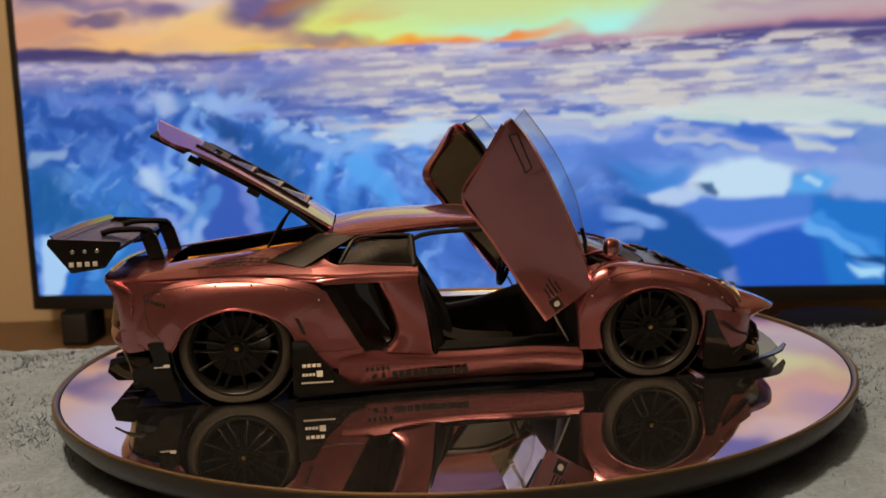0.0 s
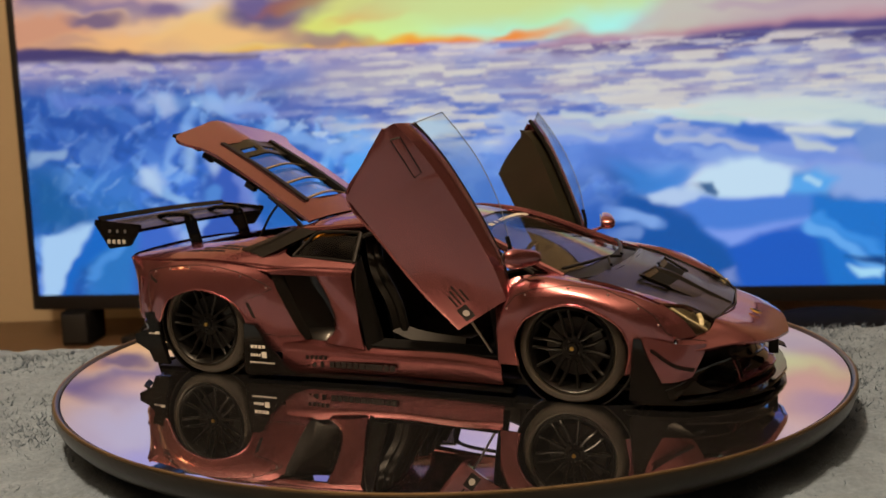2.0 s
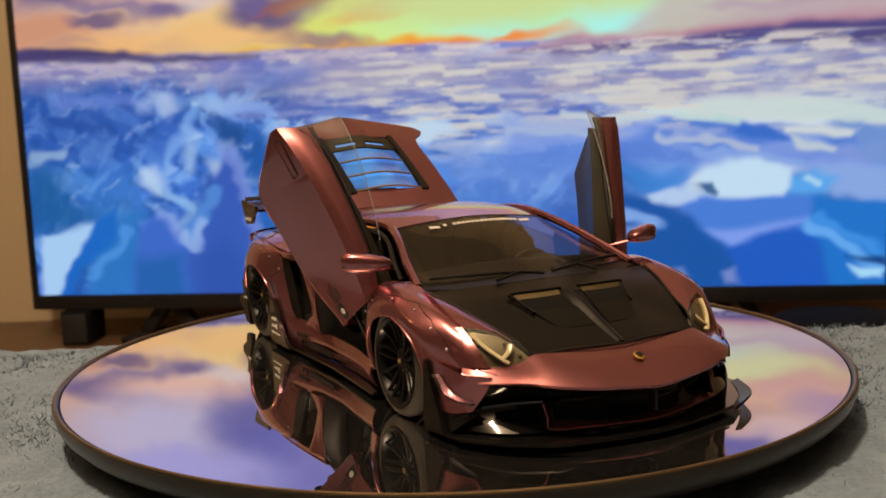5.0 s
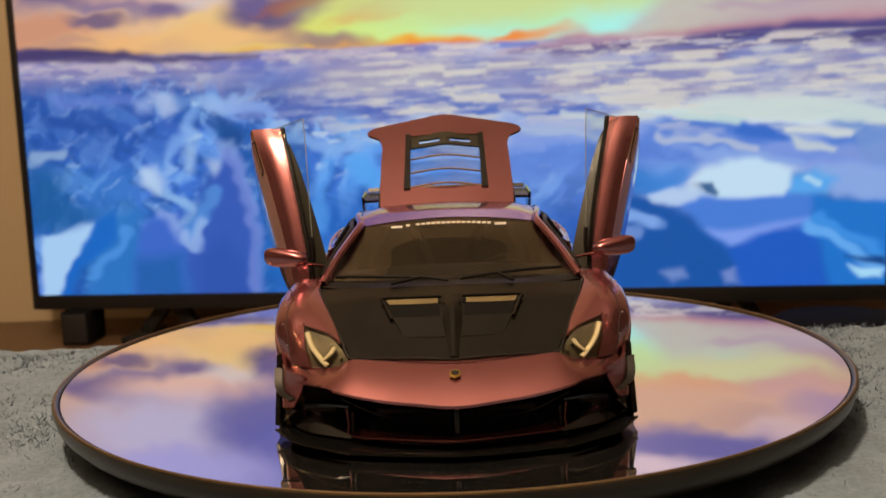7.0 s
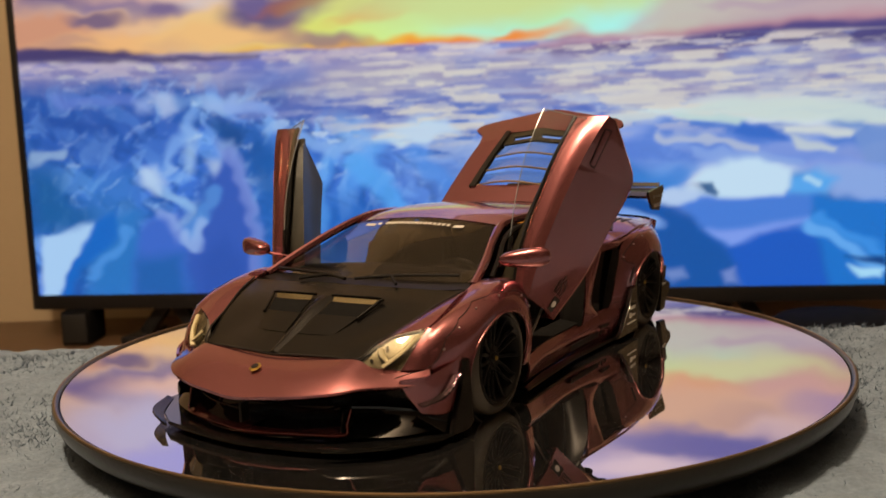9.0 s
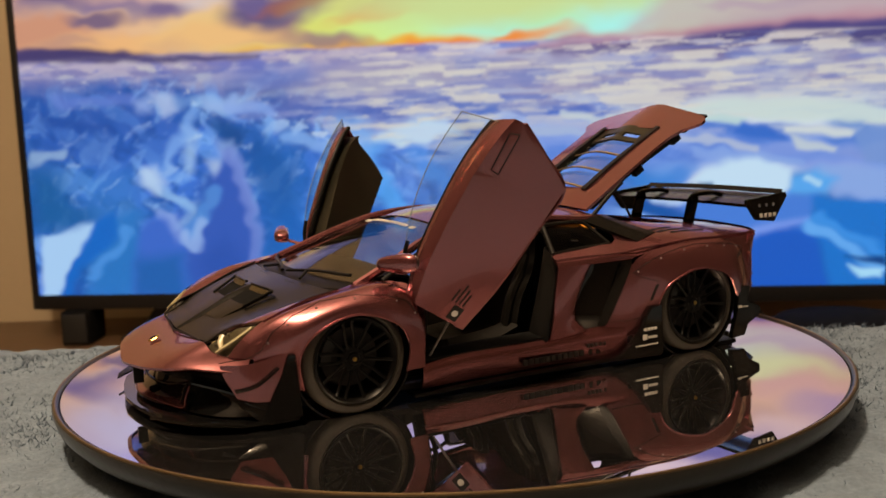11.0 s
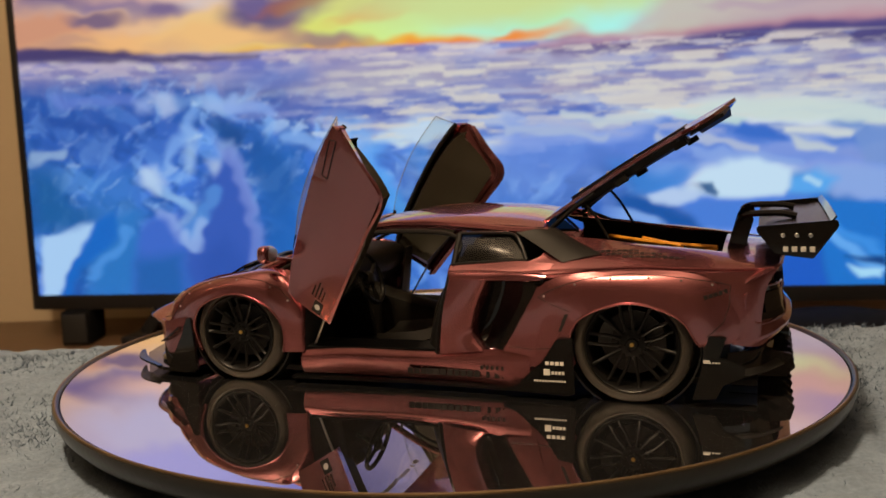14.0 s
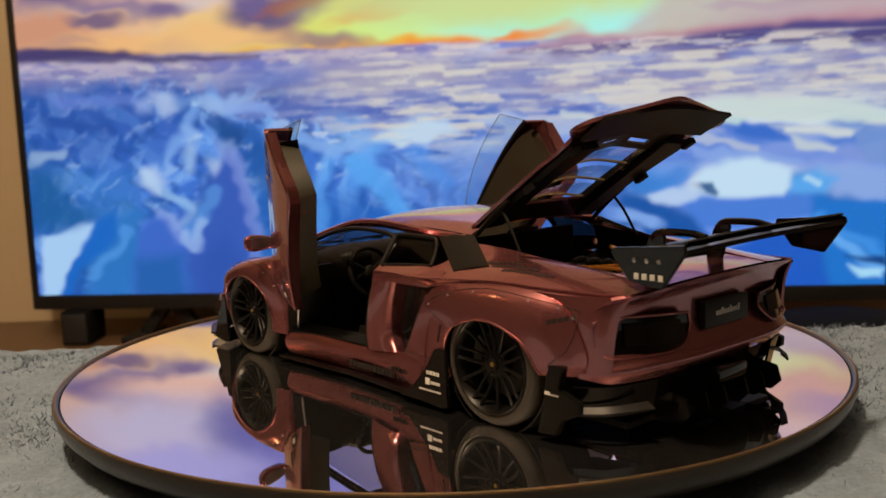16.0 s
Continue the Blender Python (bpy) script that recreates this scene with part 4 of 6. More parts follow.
both("intake_trim", [
    [(-50.4, 55.9, 39.4), (-46.3, 56.3, 31), (-40.0, 56.1, 20), (-37.4, 55.4, 16)],
    [(-46.2, 54.2, 39.6), (-42.4, 53.6, 31), (-36.8, 53.4, 20), (-34.8, 53.6, 16)]], CARBON, thick=0.6)
both("side_sill", [
    [(41.5, 54.2, 12.5), (25, 52.4, 13.6), (0, 51.2, 13.8), (-25, 52.6, 15), (-46.5, 55.2, 17)],
    [(42, 55.6, 9.4), (25, 54.0, 10.4), (0, 53.0, 10.4), (-25, 54.2, 11), (-47, 56.4, 12)],
    [(42, 54.8, 6.0), (25, 52.6, 6.6), (0, 52.0, 6.6), (-25, 53.2, 6.6), (-47, 56.2, 6.5)],
    [(42, 53.4, 3.6), (25, 51.4, 3.4), (0, 51.0, 3.2), (-25, 52, 3.0), (-47, 55.8, 2.8)]], PAINT)
whole("roof", [
    [(20.5, 0, 59.6), (20.2, 14, 59.0), (19.5, 25, 58.0), (18.5, 32.6, 56.9)],
    [(5, 0, 61.7), (5, 15, 61.2), (4, 27, 60.2), (3, 35, 58.4)],
    [(-15, 0, 62.4), (-15, 15, 62.0), (-16, 28, 61.0), (-17, 36.2, 58.8)],
    [(-33, 0, 61.6), (-33, 15, 61.2), (-34, 27, 60.2), (-36, 35.6, 58.0)],
    [(-46, 0, 59.6), (-46, 14, 59.3), (-47, 25, 58.6), (-50, 33.4, 56.6)]], PAINT)
for s in (1, -1):
    part("roof_pillar", tube(bmesh.new(), [(62, 45, 41.2), (46, 41.5, 47.6), (32, 37.4, 53.2), (18, 34.6, 57.2), (0, 36.8, 58.6), (-18, 38.2, 58.0), (-36, 38.0, 56.4), (-50, 36, 55.6)], 1.5, s, flat=1.1), PAINT, car)
    part("door_seal", tube(bmesh.new(), [(52, 46.5, 42.4), (40, 43.6, 48.0), (28, 40.0, 53.0), (16, 38.6, 55.6), (0, 40.0, 56.2), (-14, 41.6, 55.4), (-19, 43.2, 52), (-18, 48.4, 45.4)], 0.9, s), TRIM, car)
both("black_pillar", [
    [(-38, 38.6, 56.4), (-46, 37.0, 57.4), (-53, 35, 56.9)],
    [(-48, 44.2, 51.6), (-56, 42.2, 52.6), (-62, 40.2, 52.6)],
    [(-58, 50.0, 46.6), (-65, 47.8, 48.2), (-71, 45.6, 49.0)]], CARBON, label="satin black rear pillar panel", thick=1.2)
both("quarter_glass", [
    [(-19, 41.2, 55.0), (-28, 40.6, 55.2), (-37, 40.0, 54.6)],
    [(-18.5, 45.0, 50.5), (-29, 45.0, 51), (-41, 43.9, 51)],
    [(-18.2, 48.4, 45.6), (-30, 48, 46.4), (-44, 48.2, 47.0)]], SMOKEGLASS, thick=0.5)
for s in (1, -1):
    part("window_trim", tube(bmesh.new(), [(-18.5, 41.6, 55.6), (-28, 41.0, 55.8), (-38, 40.2, 55.2), (-42, 43.4, 51.4), (-45, 48.4, 47.0)], 0.7, s), TRIM, car)
    part("window_trim", tube(bmesh.new(), [(-18.4, 41.6, 55.4), (-18.2, 45.2, 50.5), (-18, 49, 45.2)], 1.1, s), TRIM, car)
    part("window_trim", tube(bmesh.new(), [(-18, 49, 45.3), (-30, 48.6, 46.2), (-45, 48.6, 46.9)], 0.6, s), TRIM, car)

# -- windscreen, wipers --
screen_glass = whole("windscreen", [
    [(67.5, 0, 42.8), (66.5, 15, 42.7), (64, 30, 42.4), (59.3, 43.2, 42.0)],
    [(52, 0, 49.0), (51, 14, 48.6), (48.5, 27, 47.8), (45, 39.6, 46.6)],
    [(36.5, 0, 54.8), (36, 13, 54.3), (34, 24, 53.4), (31.5, 35.6, 52.0)],
    [(21, 0, 59.4), (20.7, 12, 58.9), (20, 23, 57.9), (18.8, 32.2, 56.8)]], TINTED, thick=0.5)
for pts in ([(60.5, -40, 43.6), (65.8, -26, 44.0), (69.4, -10, 43.9), (72, -1, 43.0)], [(71.4, 3, 43.2), (68.2, 16, 44.3), (65, 27, 44.6), (60.8, 39, 44.4)]):
    bm = tube(bmesh.new(), pts, 0.75, flat=0.8)
    part("wiper", tube(bm, [(73, (pts[0][1] + pts[-1][1]) / 2, 42.4), pts[2] if pts[0][1] < 0 else pts[1]], 0.6), TRIM, car)
whole("cowl", [[(76, 0, 41.0), (75, 20, 40.8), (71, 34, 40.6), (64, 45, 40.6)], [(66, 0, 42.6), (65, 15, 42.4), (62, 30, 42.0), (58, 43, 41.4)]], TRIM)
for k in range(-9, 10):
    y = k * 1.95
    if k in (-9, 9):
        block(bm := bmesh.new(), 0, 2.0, -2.2, 2.2, 0, 0.2, 0.05)
        y = math.copysign(20.0, k)
    elif k == -7:
        continue
    else:
        block(bm := bmesh.new(), 0, 1.8, -0.7, 0.7, 0, 0.2, 0.05)
    bm.transform(Matrix.Translation(((27.0 - abs(y) * 0.06) * MM, y * MM, (58.35 - y * y * 0.0031) * MM)) @ Matrix.Rotation(radians(19), 4, "Y"))
    part("letter_bar", bm, DECAL, screen_glass)

# -- bonnet and nose --
hood = whole("bonnet", [
    [(74, 0, 41.6), (73.5, 15, 41.4), (72, 32, 41.0), (69, 45.0, 40.5)],
    [(86, 0, 38.2), (85.5, 14, 37.8), (84, 28, 37.4), (81, 41.6, 37.6)],
    [(99, 0, 32.2), (98.6, 13, 32.0), (97, 25, 31.8), (95, 37, 32.8)],
    [(113.2, 0, 26.0), (112.4, 12, 26.2), (111.6, 22, 26.2), (110.2, 31, 26.2)]], CARBON, label="satin black carbon bonnet with twin vents")
spine = surface([[(84, -4.2, 38.6), (84, 0, 39.4), (84, 4.2, 38.6)], [(92, -3.4, 35.4), (92, 0, 37.0), (92, 3.4, 35.4)], [(103, -2.4, 30.4), (103, 0, 31.4), (103, 2.4, 30.4)], [(113, -1.5, 26.1), (113, 0, 26.6), (113, 1.5, 26.1)]])
part("bonnet_spine", slab(bmesh.new(), spine, 1.0), CARBON, hood)
for s in (1, -1):
    part("vent_mesh", slab(bmesh.new(), surface([[(85.8, 4.6, 39.3), (85.4, 13, 39.2), (84.6, 21.4, 39.0)], [(87.4, 4.6, 37.7), (87.0, 13, 37.6), (86.0, 20.4, 37.5)]]), 0.4, s), GRILLE, hood, "bonnet vent mesh, coloured as if lit gold by the lamp")
    # black sheet laid on the bonnet for the shade in the vent's hollow
    part("vent_shade", slab(bmesh.new(), surface([[(87.3, 4.4, 38.0), (86.9, 13, 37.8), (86.0, 20.6, 37.7)], [(94.4, 4.0, 34.75), (93.9, 12.4, 34.65), (93.0, 18.6, 34.55)]]), 0.6, s), CLOTHSHADE, hood)
    part("vent_lip", tube(bmesh.new(), [(85.4, 3.4, 39.7), (85.0, 13, 39.6), (84.0, 22.4, 39.3), (86.2, 22.0, 38.2), (94.0, 19.4, 34.4)], 0.55, s), CARBON, hood)
    part("vent_ramp", slab(bmesh.new(), surface([[(94.2, 3.4, 35.0), (93.7, 12.4, 34.9), (92.8, 19.2, 34.8)], [(103.5, 2.6, 30.4), (103, 10, 30.4), (102, 15.4, 30.4)]]), 0.4, s), CARBON, hood)
part("bonnet_gap", tube(bmesh.new(), [(69, 45.3, 41.0), (81, 41.9, 38.0), (95, 37.2, 33.0), (104.6, 34.2, 30.0), (110.6, 31.0, 26.1), (112.0, 22, 26.2), (113.6, 8, 26.1), (114.4, 0, 25.8), (113.6, -8, 26.1), (112.0, -22, 26.2), (110.6, -31.0, 26.1), (104.6, -34.2, 30.0), (95, -37.2, 33.0), (81, -41.9, 38.0), (69, -45.3, 41.0)], 0.35, n=5), DARKDECAL, hood)
whole("nose", [
    [(113.8, 0, 25.2), (112.8, 12, 25.5), (112.0, 22, 25.9), (111.2, 31.0, 26.0), (110.0, 36, 23.8), (106.4, 43.6, 22.8), (101.6, 50.6, 22.8)],
    [(123.0, 0, 21.9), (122.2, 12, 22.3), (121.2, 22, 22.8), (119.4, 31, 23.0), (116.0, 37, 22.2), (109.6, 44.2, 21.0), (102.6, 51.4, 20.6)],
    [(132.8, 0, 17.0), (131.4, 12, 17.8), (129.4, 22, 18.6), (124.8, 32.6, 19.6), (119.4, 38.4, 20.2), (111.6, 45, 19.4), (103.4, 52.2, 18.6)],
    [(131.6, 0, 15.8), (130.2, 12, 16.6), (128.2, 22, 17.4), (123.6, 32.6, 18.4), (118.2, 38.2, 19.0), (110.6, 44.8, 18.2), (102.4, 52.0, 17.4)]], PAINT, label="rose-copper nose panel", nv=2)
badge = part("badge", lathe(bmesh.new(), [(0, 0), (1.9 * MM, 0), (2.1 * MM, 0.3 * MM), (1.7 * MM, 0.6 * MM), (0, 0.6 * MM)], 6, Matrix.Translation((121.5 * MM, 0, 23.1 * MM)) @ Matrix.Rotation(radians(22), 4, "Y") @ Matrix.Diagonal((1.1, 0.9, 1, 1))), GOLD, car, "small gold shield badge")
part("badge_field", lathe(bmesh.new(), [(0, 0.6 * MM), (1.3 * MM, 0.6 * MM), (1.2 * MM, 0.85 * MM), (0, 0.85 * MM)], 6, Matrix.Translation((121.5 * MM, 0, 23.1 * MM)) @ Matrix.Rotation(radians(22), 4, "Y")), DARKDECAL, badge)
# headlights
for s in (1, -1):
    q = [[(111.0, 31.4, 26.0), (110.0, 36.4, 23.6), (106.8, 43.8, 23.2)], [(107.2, 34.0, 28.8), (106.0, 39.0, 28.0), (102.6, 46.2, 28.8)], [(102.2, 38.0, 32.2), (99.4, 42.6, 33.0), (95.8, 46.8, 34.0)]]
    lampbed = part("headlight", slab(bmesh.new(), surface(q) - np.array([1.0, 0, 1.3]), 0.8, s), CALIPER, car, "angular headlight with pale Y-shaped strip")
    part("lens", slab(bmesh.new(), surface(q) + np.array([0.1, 0, 0.15]), 0.3, s), LENS, lampbed)
    strip = tube(bmesh.new(), [(109.0, 38.6, 23.9), (107.4, 40.4, 25.4), (103.6, 43.4, 28.4), (98.8, 45.6, 32.0)], 1.0, s, flat=0.6)
    part("light_strip", tube(strip, [(107.6, 40.0, 25.2), (107.4, 37.8, 27.0), (106.4, 36.4, 28.8)], 1.0, s, flat=0.6), CREAM, lampbed)
    for k in range(3):
        part("projector", ball(bmesh.new(), (108.4 - 1.9 * k, 34.4 + 1.6 * k, 25.6 + 1.7 * k), (0.6, 0.6, 0.6), s), STEEL, lampbed)

# -- front bumper --
whole("bumper_mouth", [
    [(128.5, 0, 15.4), (126.7, 12, 16.0), (123.8, 22, 16.7), (119.0, 33, 17.4), (109.0, 44.4, 17.4), (101.0, 51.4, 16.6)],
    [(121, 0, 12.0), (119.5, 12, 12), (116, 22, 12), (110, 34, 11), (105, 45, 10), (99.5, 52, 9)],
    [(128, 0, 4.2), (126.5, 12, 4.2), (123, 22, 4.2), (118, 34, 4.2), (110.5, 46, 4.2), (98, 54, 4.2)]], GLOSS, label="gloss black front bumper openings")
lip = whole("bumper_lip", [
    [(119.0, 0, 7.4), (118.4, 10, 7.4), (117.0, 20, 7.4), (114.8, 29.0, 7.6)],
    [(124.6, 0, 6.6), (123.6, 10, 6.6), (121.2, 20, 6.5), (117.6, 30.0, 6.6)],
    [(128.2, 0, 5.4), (126.8, 10, 5.4), (124.0, 20, 5.3), (119.6, 31, 5.2)]], PAINT)
part("lip_edge", tube(bmesh.new(), [(117.2, -32.4, 12.5), (118.8, -31.8, 8.4), (119.8, -31.2, 5.2), (124.2, -20, 5.3), (127.0, -10, 5.4), (128.4, 0, 5.4), (127.0, 10, 5.4), (124.2, 20, 5.3), (119.8, 31.2, 5.2), (118.8, 31.8, 8.4), (117.2, 32.4, 12.5)], 0.3, n=5), PAINT, lip)
part("mouth_bar", tube(bmesh.new(), [(114, -34, 14.6), (120.5, -22, 11.4), (123.4, -10, 10.6), (124.2, 0, 10.2), (123.4, 10, 10.6), (120.5, 22, 11.4), (114, 34, 14.6)], 0.5, n=5, flat=0.7), GLOSS, car)
part("grille_bar", block(bmesh.new(), 126, 129.5, -0.5, 0.5, 8, 14, 0.2), TRIM, car)
for s in (1, -1):
    part("intake_fin", prism(bmesh.new(), [(110, 6), (120.5, 6.2), (119, 12), (113, 17)], 30.2, 31.0, s), GLOSS, car)
    part("intake_fin", slab(bmesh.new(), surface([[(116.5, 32, 12.6), (111.5, 40, 12.0), (106.5, 47, 10.8)], [(112, 32, 12.2), (108, 40, 11.6), (103, 47, 10.4)]]), 0.7, s), GLOSS, car)
    part("bumper_corner", slab(bmesh.new(), surface([[(110.4, 45.6, 20.8), (102.6, 52.2, 21.6), (90.8, 55.6, 24.4)], [(109.2, 46.8, 16.6), (102.4, 53.2, 16.2), (93.2, 55.8, 17)], [(106.4, 50.2, 10.4), (102, 53.8, 9.4), (97.4, 55.4, 9.2)]]), 0.9, s), PAINT, car)
    part("corner_skirt", slab(bmesh.new(), surface([[(107.4, 49.0, 9.6), (99.6, 54.6, 9.0), (91, 55.8, 9)], [(103, 54.0, 5), (95, 56.2, 5), (89, 56.8, 5)], [(101, 55.0, 3.2), (95, 56.6, 3.0), (88, 57.2, 3.0)]]), 0.9, s), GLOSS, car)
    part("canard", slab(bmesh.new(), surface([[(107, 49.0, 13.4), (101, 53.0, 15.6), (95, 54.8, 20.0)], [(107.2, 51.4, 13.0), (101.4, 56.2, 15.4), (94.4, 57.4, 20.4)]]), 0.7, s), GLOSS, car)
    part("wheel_arch_fin", prism(bmesh.new(), [(87, 3.0), (100.5, 3.0), (97.4, 9.6), (93.4, 17), (91.0, 23.6), (88.6, 23.8)], 55.6, 57.2, s), GLOSS, car)
    part("splitter_tip", slab(bmesh.new(), surface([[(130.5, 31, 3.0), (120, 43, 3.0), (106, 53, 2.6)], [(129.5, 35.0, 3.8), (121, 47.4, 3.8), (106, 56.2, 3.2)]]), 0.7, s), CARBON, car)
outline = [(132.5, 0), (131.6, 10), (129.6, 22), (126.6, 34), (118, 46), (106, 55), (92, 57.5), (88, 57)]
part("front_splitter", prism(bmesh.new(), [(90, -50), (90, 50)] + [(x, y) for x, y in reversed(outline)] + [(x, -y) for x, y in outline[1:]], 2.0, 3.2, axis=2), GLOSS, car, "gloss black front splitter")

# -- underside, sills --
part("floor_pan", prism(bmesh.new(), [(88, -47), (88, 47), (46, 50), (-58, 51), (-64, 40), (-122, 40), (-122, -40), (-64, -40), (-58, -51), (46, -50)], 3.4, 5.4, axis=2), TRIM, car)
for s in (1, -1):
    part("side_skirt", prism(bmesh.new(), [(46, 49), (46, 56.5), (0, 54.6), (-40, 57), (-62, 59.6), (-62, 50)], 1.8, 2.9, s, axis=2), GLOSS, car)
    fin = part("skirt_fin", prism(bmesh.new(), [(-63.2, 2.4), (-62.6, 22), (-57.2, 21.4), (-52.2, 13.6), (-43, 5.0), (-38, 3.4), (-38, 2.4)], 57.4, 59.2, s), GLOSS, car, "gloss black skirt fin with pale stickers")
    bars = [(-59.6 + 1.7 * k, -58.3 + 1.7 * k, 12.4, 13.6) for k in range(4)] + [(-59.8 + 1.2 * k, -58.9 + 1.2 * k, 9.2, 10.2) for k in range(4)] + [(-54.8, -52.6, 8.8, 11.0)]
    bars += [(-60.2 + 0.95 * k, -59.6 + 0.95 * k, 6.5, 7.1) for k in range(12)]
    for x0, x1, z0, z1 in bars:
        part("sticker_bar", block(bmesh.new(), x0, x1, (59.15 if s > 0 else -59.4), (59.4 if s > 0 else -59.15), z0, z1, 0.05), DECAL, fin)
    x = -38.0
    for k, wd in enumerate((1.6, 1.8, 0, 1.2, 0, 2, 2, 2, 2, 2, 2.2, 2.4, 2.4, 2, 2, 2)):
        if wd:
            yy = (53.35 + 0.00085 * (x + 5) ** 2 * (1 if x < -5 else 0.3)) * s
            part("letter_bar", block(bmesh.new(), x, x + wd, yy - 0.3, yy + 0.3, 5.4, 7.6, 0.05), DARKDECAL, car)
        x += 2.55 if wd else 1.2
    x = -43.0
    for wd in (1.2, 1.4, 0, 0.9, 0.9, 0.9, 0.9, 0.9):
        if wd:
            yy = 54.95 * s
            part("letter_bar", block(bmesh.new(), x, x + wd, yy - 0.5, yy + 0.5, 8.6, 10.0, 0.05), DARKDECAL, car)
        x += 1.9
    part("inner_sill", slab(bmesh.new(), surface([[(40, 53.6, 13.2), (15, 51.8, 13.6), (-13, 52.2, 14)], [(40, 47, 15), (15, 45, 15), (-13, 46, 15.4)], [(40, 42, 9), (15, 40, 9), (-13, 40, 9)]]), 0.8, s), CLOTHSHADE, car)
    part("sill_plate", block(bmesh.new(), -4, 19, (47.6 if s > 0 else -50.4), (50.4 if s > 0 else -47.6), 14.5, 14.75, 0.1), CALIPER, car)
    part("sill_plate_field", block(bmesh.new(), -3.6, 18.6, (47.8 if s > 0 else -50.2), (50.2 if s > 0 else -47.8), 14.6, 14.95, 0.1), CLOTHSHADE, car)
    part("door_jamb", slab(bmesh.new(), surface([[(41.5, 52.5, 38), (41.5, 54.2, 26), (41, 54, 13)], [(34, 44, 40), (36, 46, 26), (38, 46, 13)], [(34, 36, 40), (36, 36, 26), (38, 36, 13)]]), 0.8, s), TRIM, car)
    part("door_jamb", slab(bmesh.new(), surface([[(-17.4, 49.6, 45), (-15.8, 53.4, 34), (-13.4, 53.6, 22), (-12.4, 52.6, 13)], [(-19, 43, 47), (-14, 46, 34), (-10, 47, 22), (-8, 47, 14)], [(-24, 40, 47), (-22, 41, 34), (-20, 42, 22), (-18, 42, 12)]]), 0.8, s), TRIM, car)
    part("hinge_strut", tube(bmesh.new(), [(37.5, 51.5, 14.5), (33.5, 53.6, 22), (29, 55.6, 30)], 0.45, s), STEEL, car)

# -- cabin --
part("bulkhead", block(bmesh.new(), -30, -27, -44, 44, 6, 52, 1), LEATHER, car)
part("firewall", block(bmesh.new(), 44, 47, -44, 44, 5, 36, 1), TRIM, car)
part("cabin_floor", block(bmesh.new(), -28, 46, -42, 42, 5.2, 8, 0.4), CLOTHSHADE, car)
part("centre_tunnel", slab(bmesh.new(), surface([[(44, -7, 9), (44, -5, 30), (44, 5, 30), (44, 7, 9)], [(25, -7, 8), (25, -5, 24), (25, 5, 24), (25, 7, 8)], [(0, -7, 8), (0, -5, 19), (0, 5, 19), (0, 7, 8)], [(-26, -7, 8), (-26, -5, 22), (-26, 5, 22), (-26, 7, 8)]], 3, 3), 1), LEATHER, car)
whole("dashboard", [
    [(66, 0, 40), (65, 20, 40), (58, 38, 39.6)], [(50, 0, 44.0), (50, 20, 43.6), (46, 38, 42)], [(38, 0, 41.6), (38, 20, 41.0), (37, 40, 39.6)], [(36, 0, 34), (37, 20, 33), (38, 40, 32)], [(44, 0, 27), (44, 20, 26), (44, 40, 26)]], LEATHER)


def seat(y):
    cush = part("seat", slab(bmesh.new(), surface([
        [(20, y - 12, 15), (20, y - 6, 13.6), (20, y + 6, 13.6), (20, y + 12, 15)],
        [(2, y - 12.5, 17), (2, y - 6, 12), (2, y + 6, 12), (2, y + 12.5, 17)],
        [(-8, y - 12.5, 20), (-9, y - 6, 14), (-9, y + 6, 14), (-8, y + 12.5, 20)]]), 5), LEATHER, car, "black leather bucket seat")
    part("backrest", slab(bmesh.new(), surface([
        [(-5, y - 13, 15), (-9, y - 6, 13), (-9, y + 6, 13), (-5, y + 13, 15)],
        [(-8, y - 13.5, 28), (-13, y - 6, 27), (-13, y + 6, 27), (-8, y + 13.5, 28)],
        [(-15, y - 12, 40), (-18, y - 6, 40), (-18, y + 6, 40), (-15, y + 12, 40)],
        [(-20, y - 6, 52), (-22, y - 3, 53), (-22, y + 3, 53), (-20, y + 6, 52)]]), 4), LEATHER, cush)
    for k in (-1, 1):
        part("bolster", tube(bmesh.new(), [(-5, y + 12.6 * k, 16), (-8, y + 13 * k, 28), (-15, y + 11.6 * k, 40), (-19, y + 7 * k, 49)], 2.0, 1, 8), LEATHER, cush)


seat(21)
seat(-21)
wheelbm = bmesh.new()
tube(wheelbm, [(0, 10.2 * math.cos(a), 10.2 * math.sin(a)) for a in np.linspace(0, 2 * math.pi, 25)], 1.0, n=2)
for a in (90, 210, 330):
    tube(wheelbm, [(0, 0, 0), (0, 9.6 * math.cos(radians(a + 180)), 9.6 * math.sin(radians(a + 180)))], 0.9)
ball(wheelbm, (0, 0, 0), (1.6, 3.4, 3.0))
tube(wheelbm, [(0, 0, 0), (10, 0, -1)], 1.4)
wheelbm.transform(Matrix.Translation((27 * MM, 21 * MM, 35 * MM)) @ Matrix.Rotation(radians(18), 4, "Y"))
part("steering_wheel", wheelbm, LEATHER, car)
part("instrument_hood", ball(bmesh.new(), (39, 21, 40.5), (6, 9, 4)), LEATHER, car)

# -- engine bay and tail --
part("bay_tub", slab(bmesh.new(), surface([[(-50, -33, 54), (-50, -30, 42), (-50, 30, 42), (-50, 33, 54)], [(-80, -33, 50.6), (-80, -30, 39), (-80, 30, 39), (-80, 33, 50.6)], [(-116, -29, 47), (-116, -26, 39), (-116, 26, 39), (-116, 29, 47)]], 4, 4), 1), TRIM, car)
eng = part("engine", block(bmesh.new(), -100, -60, -15, 15, 38, 42.6, 1.6), GLOSS, car, "black engine under orange cross brace")
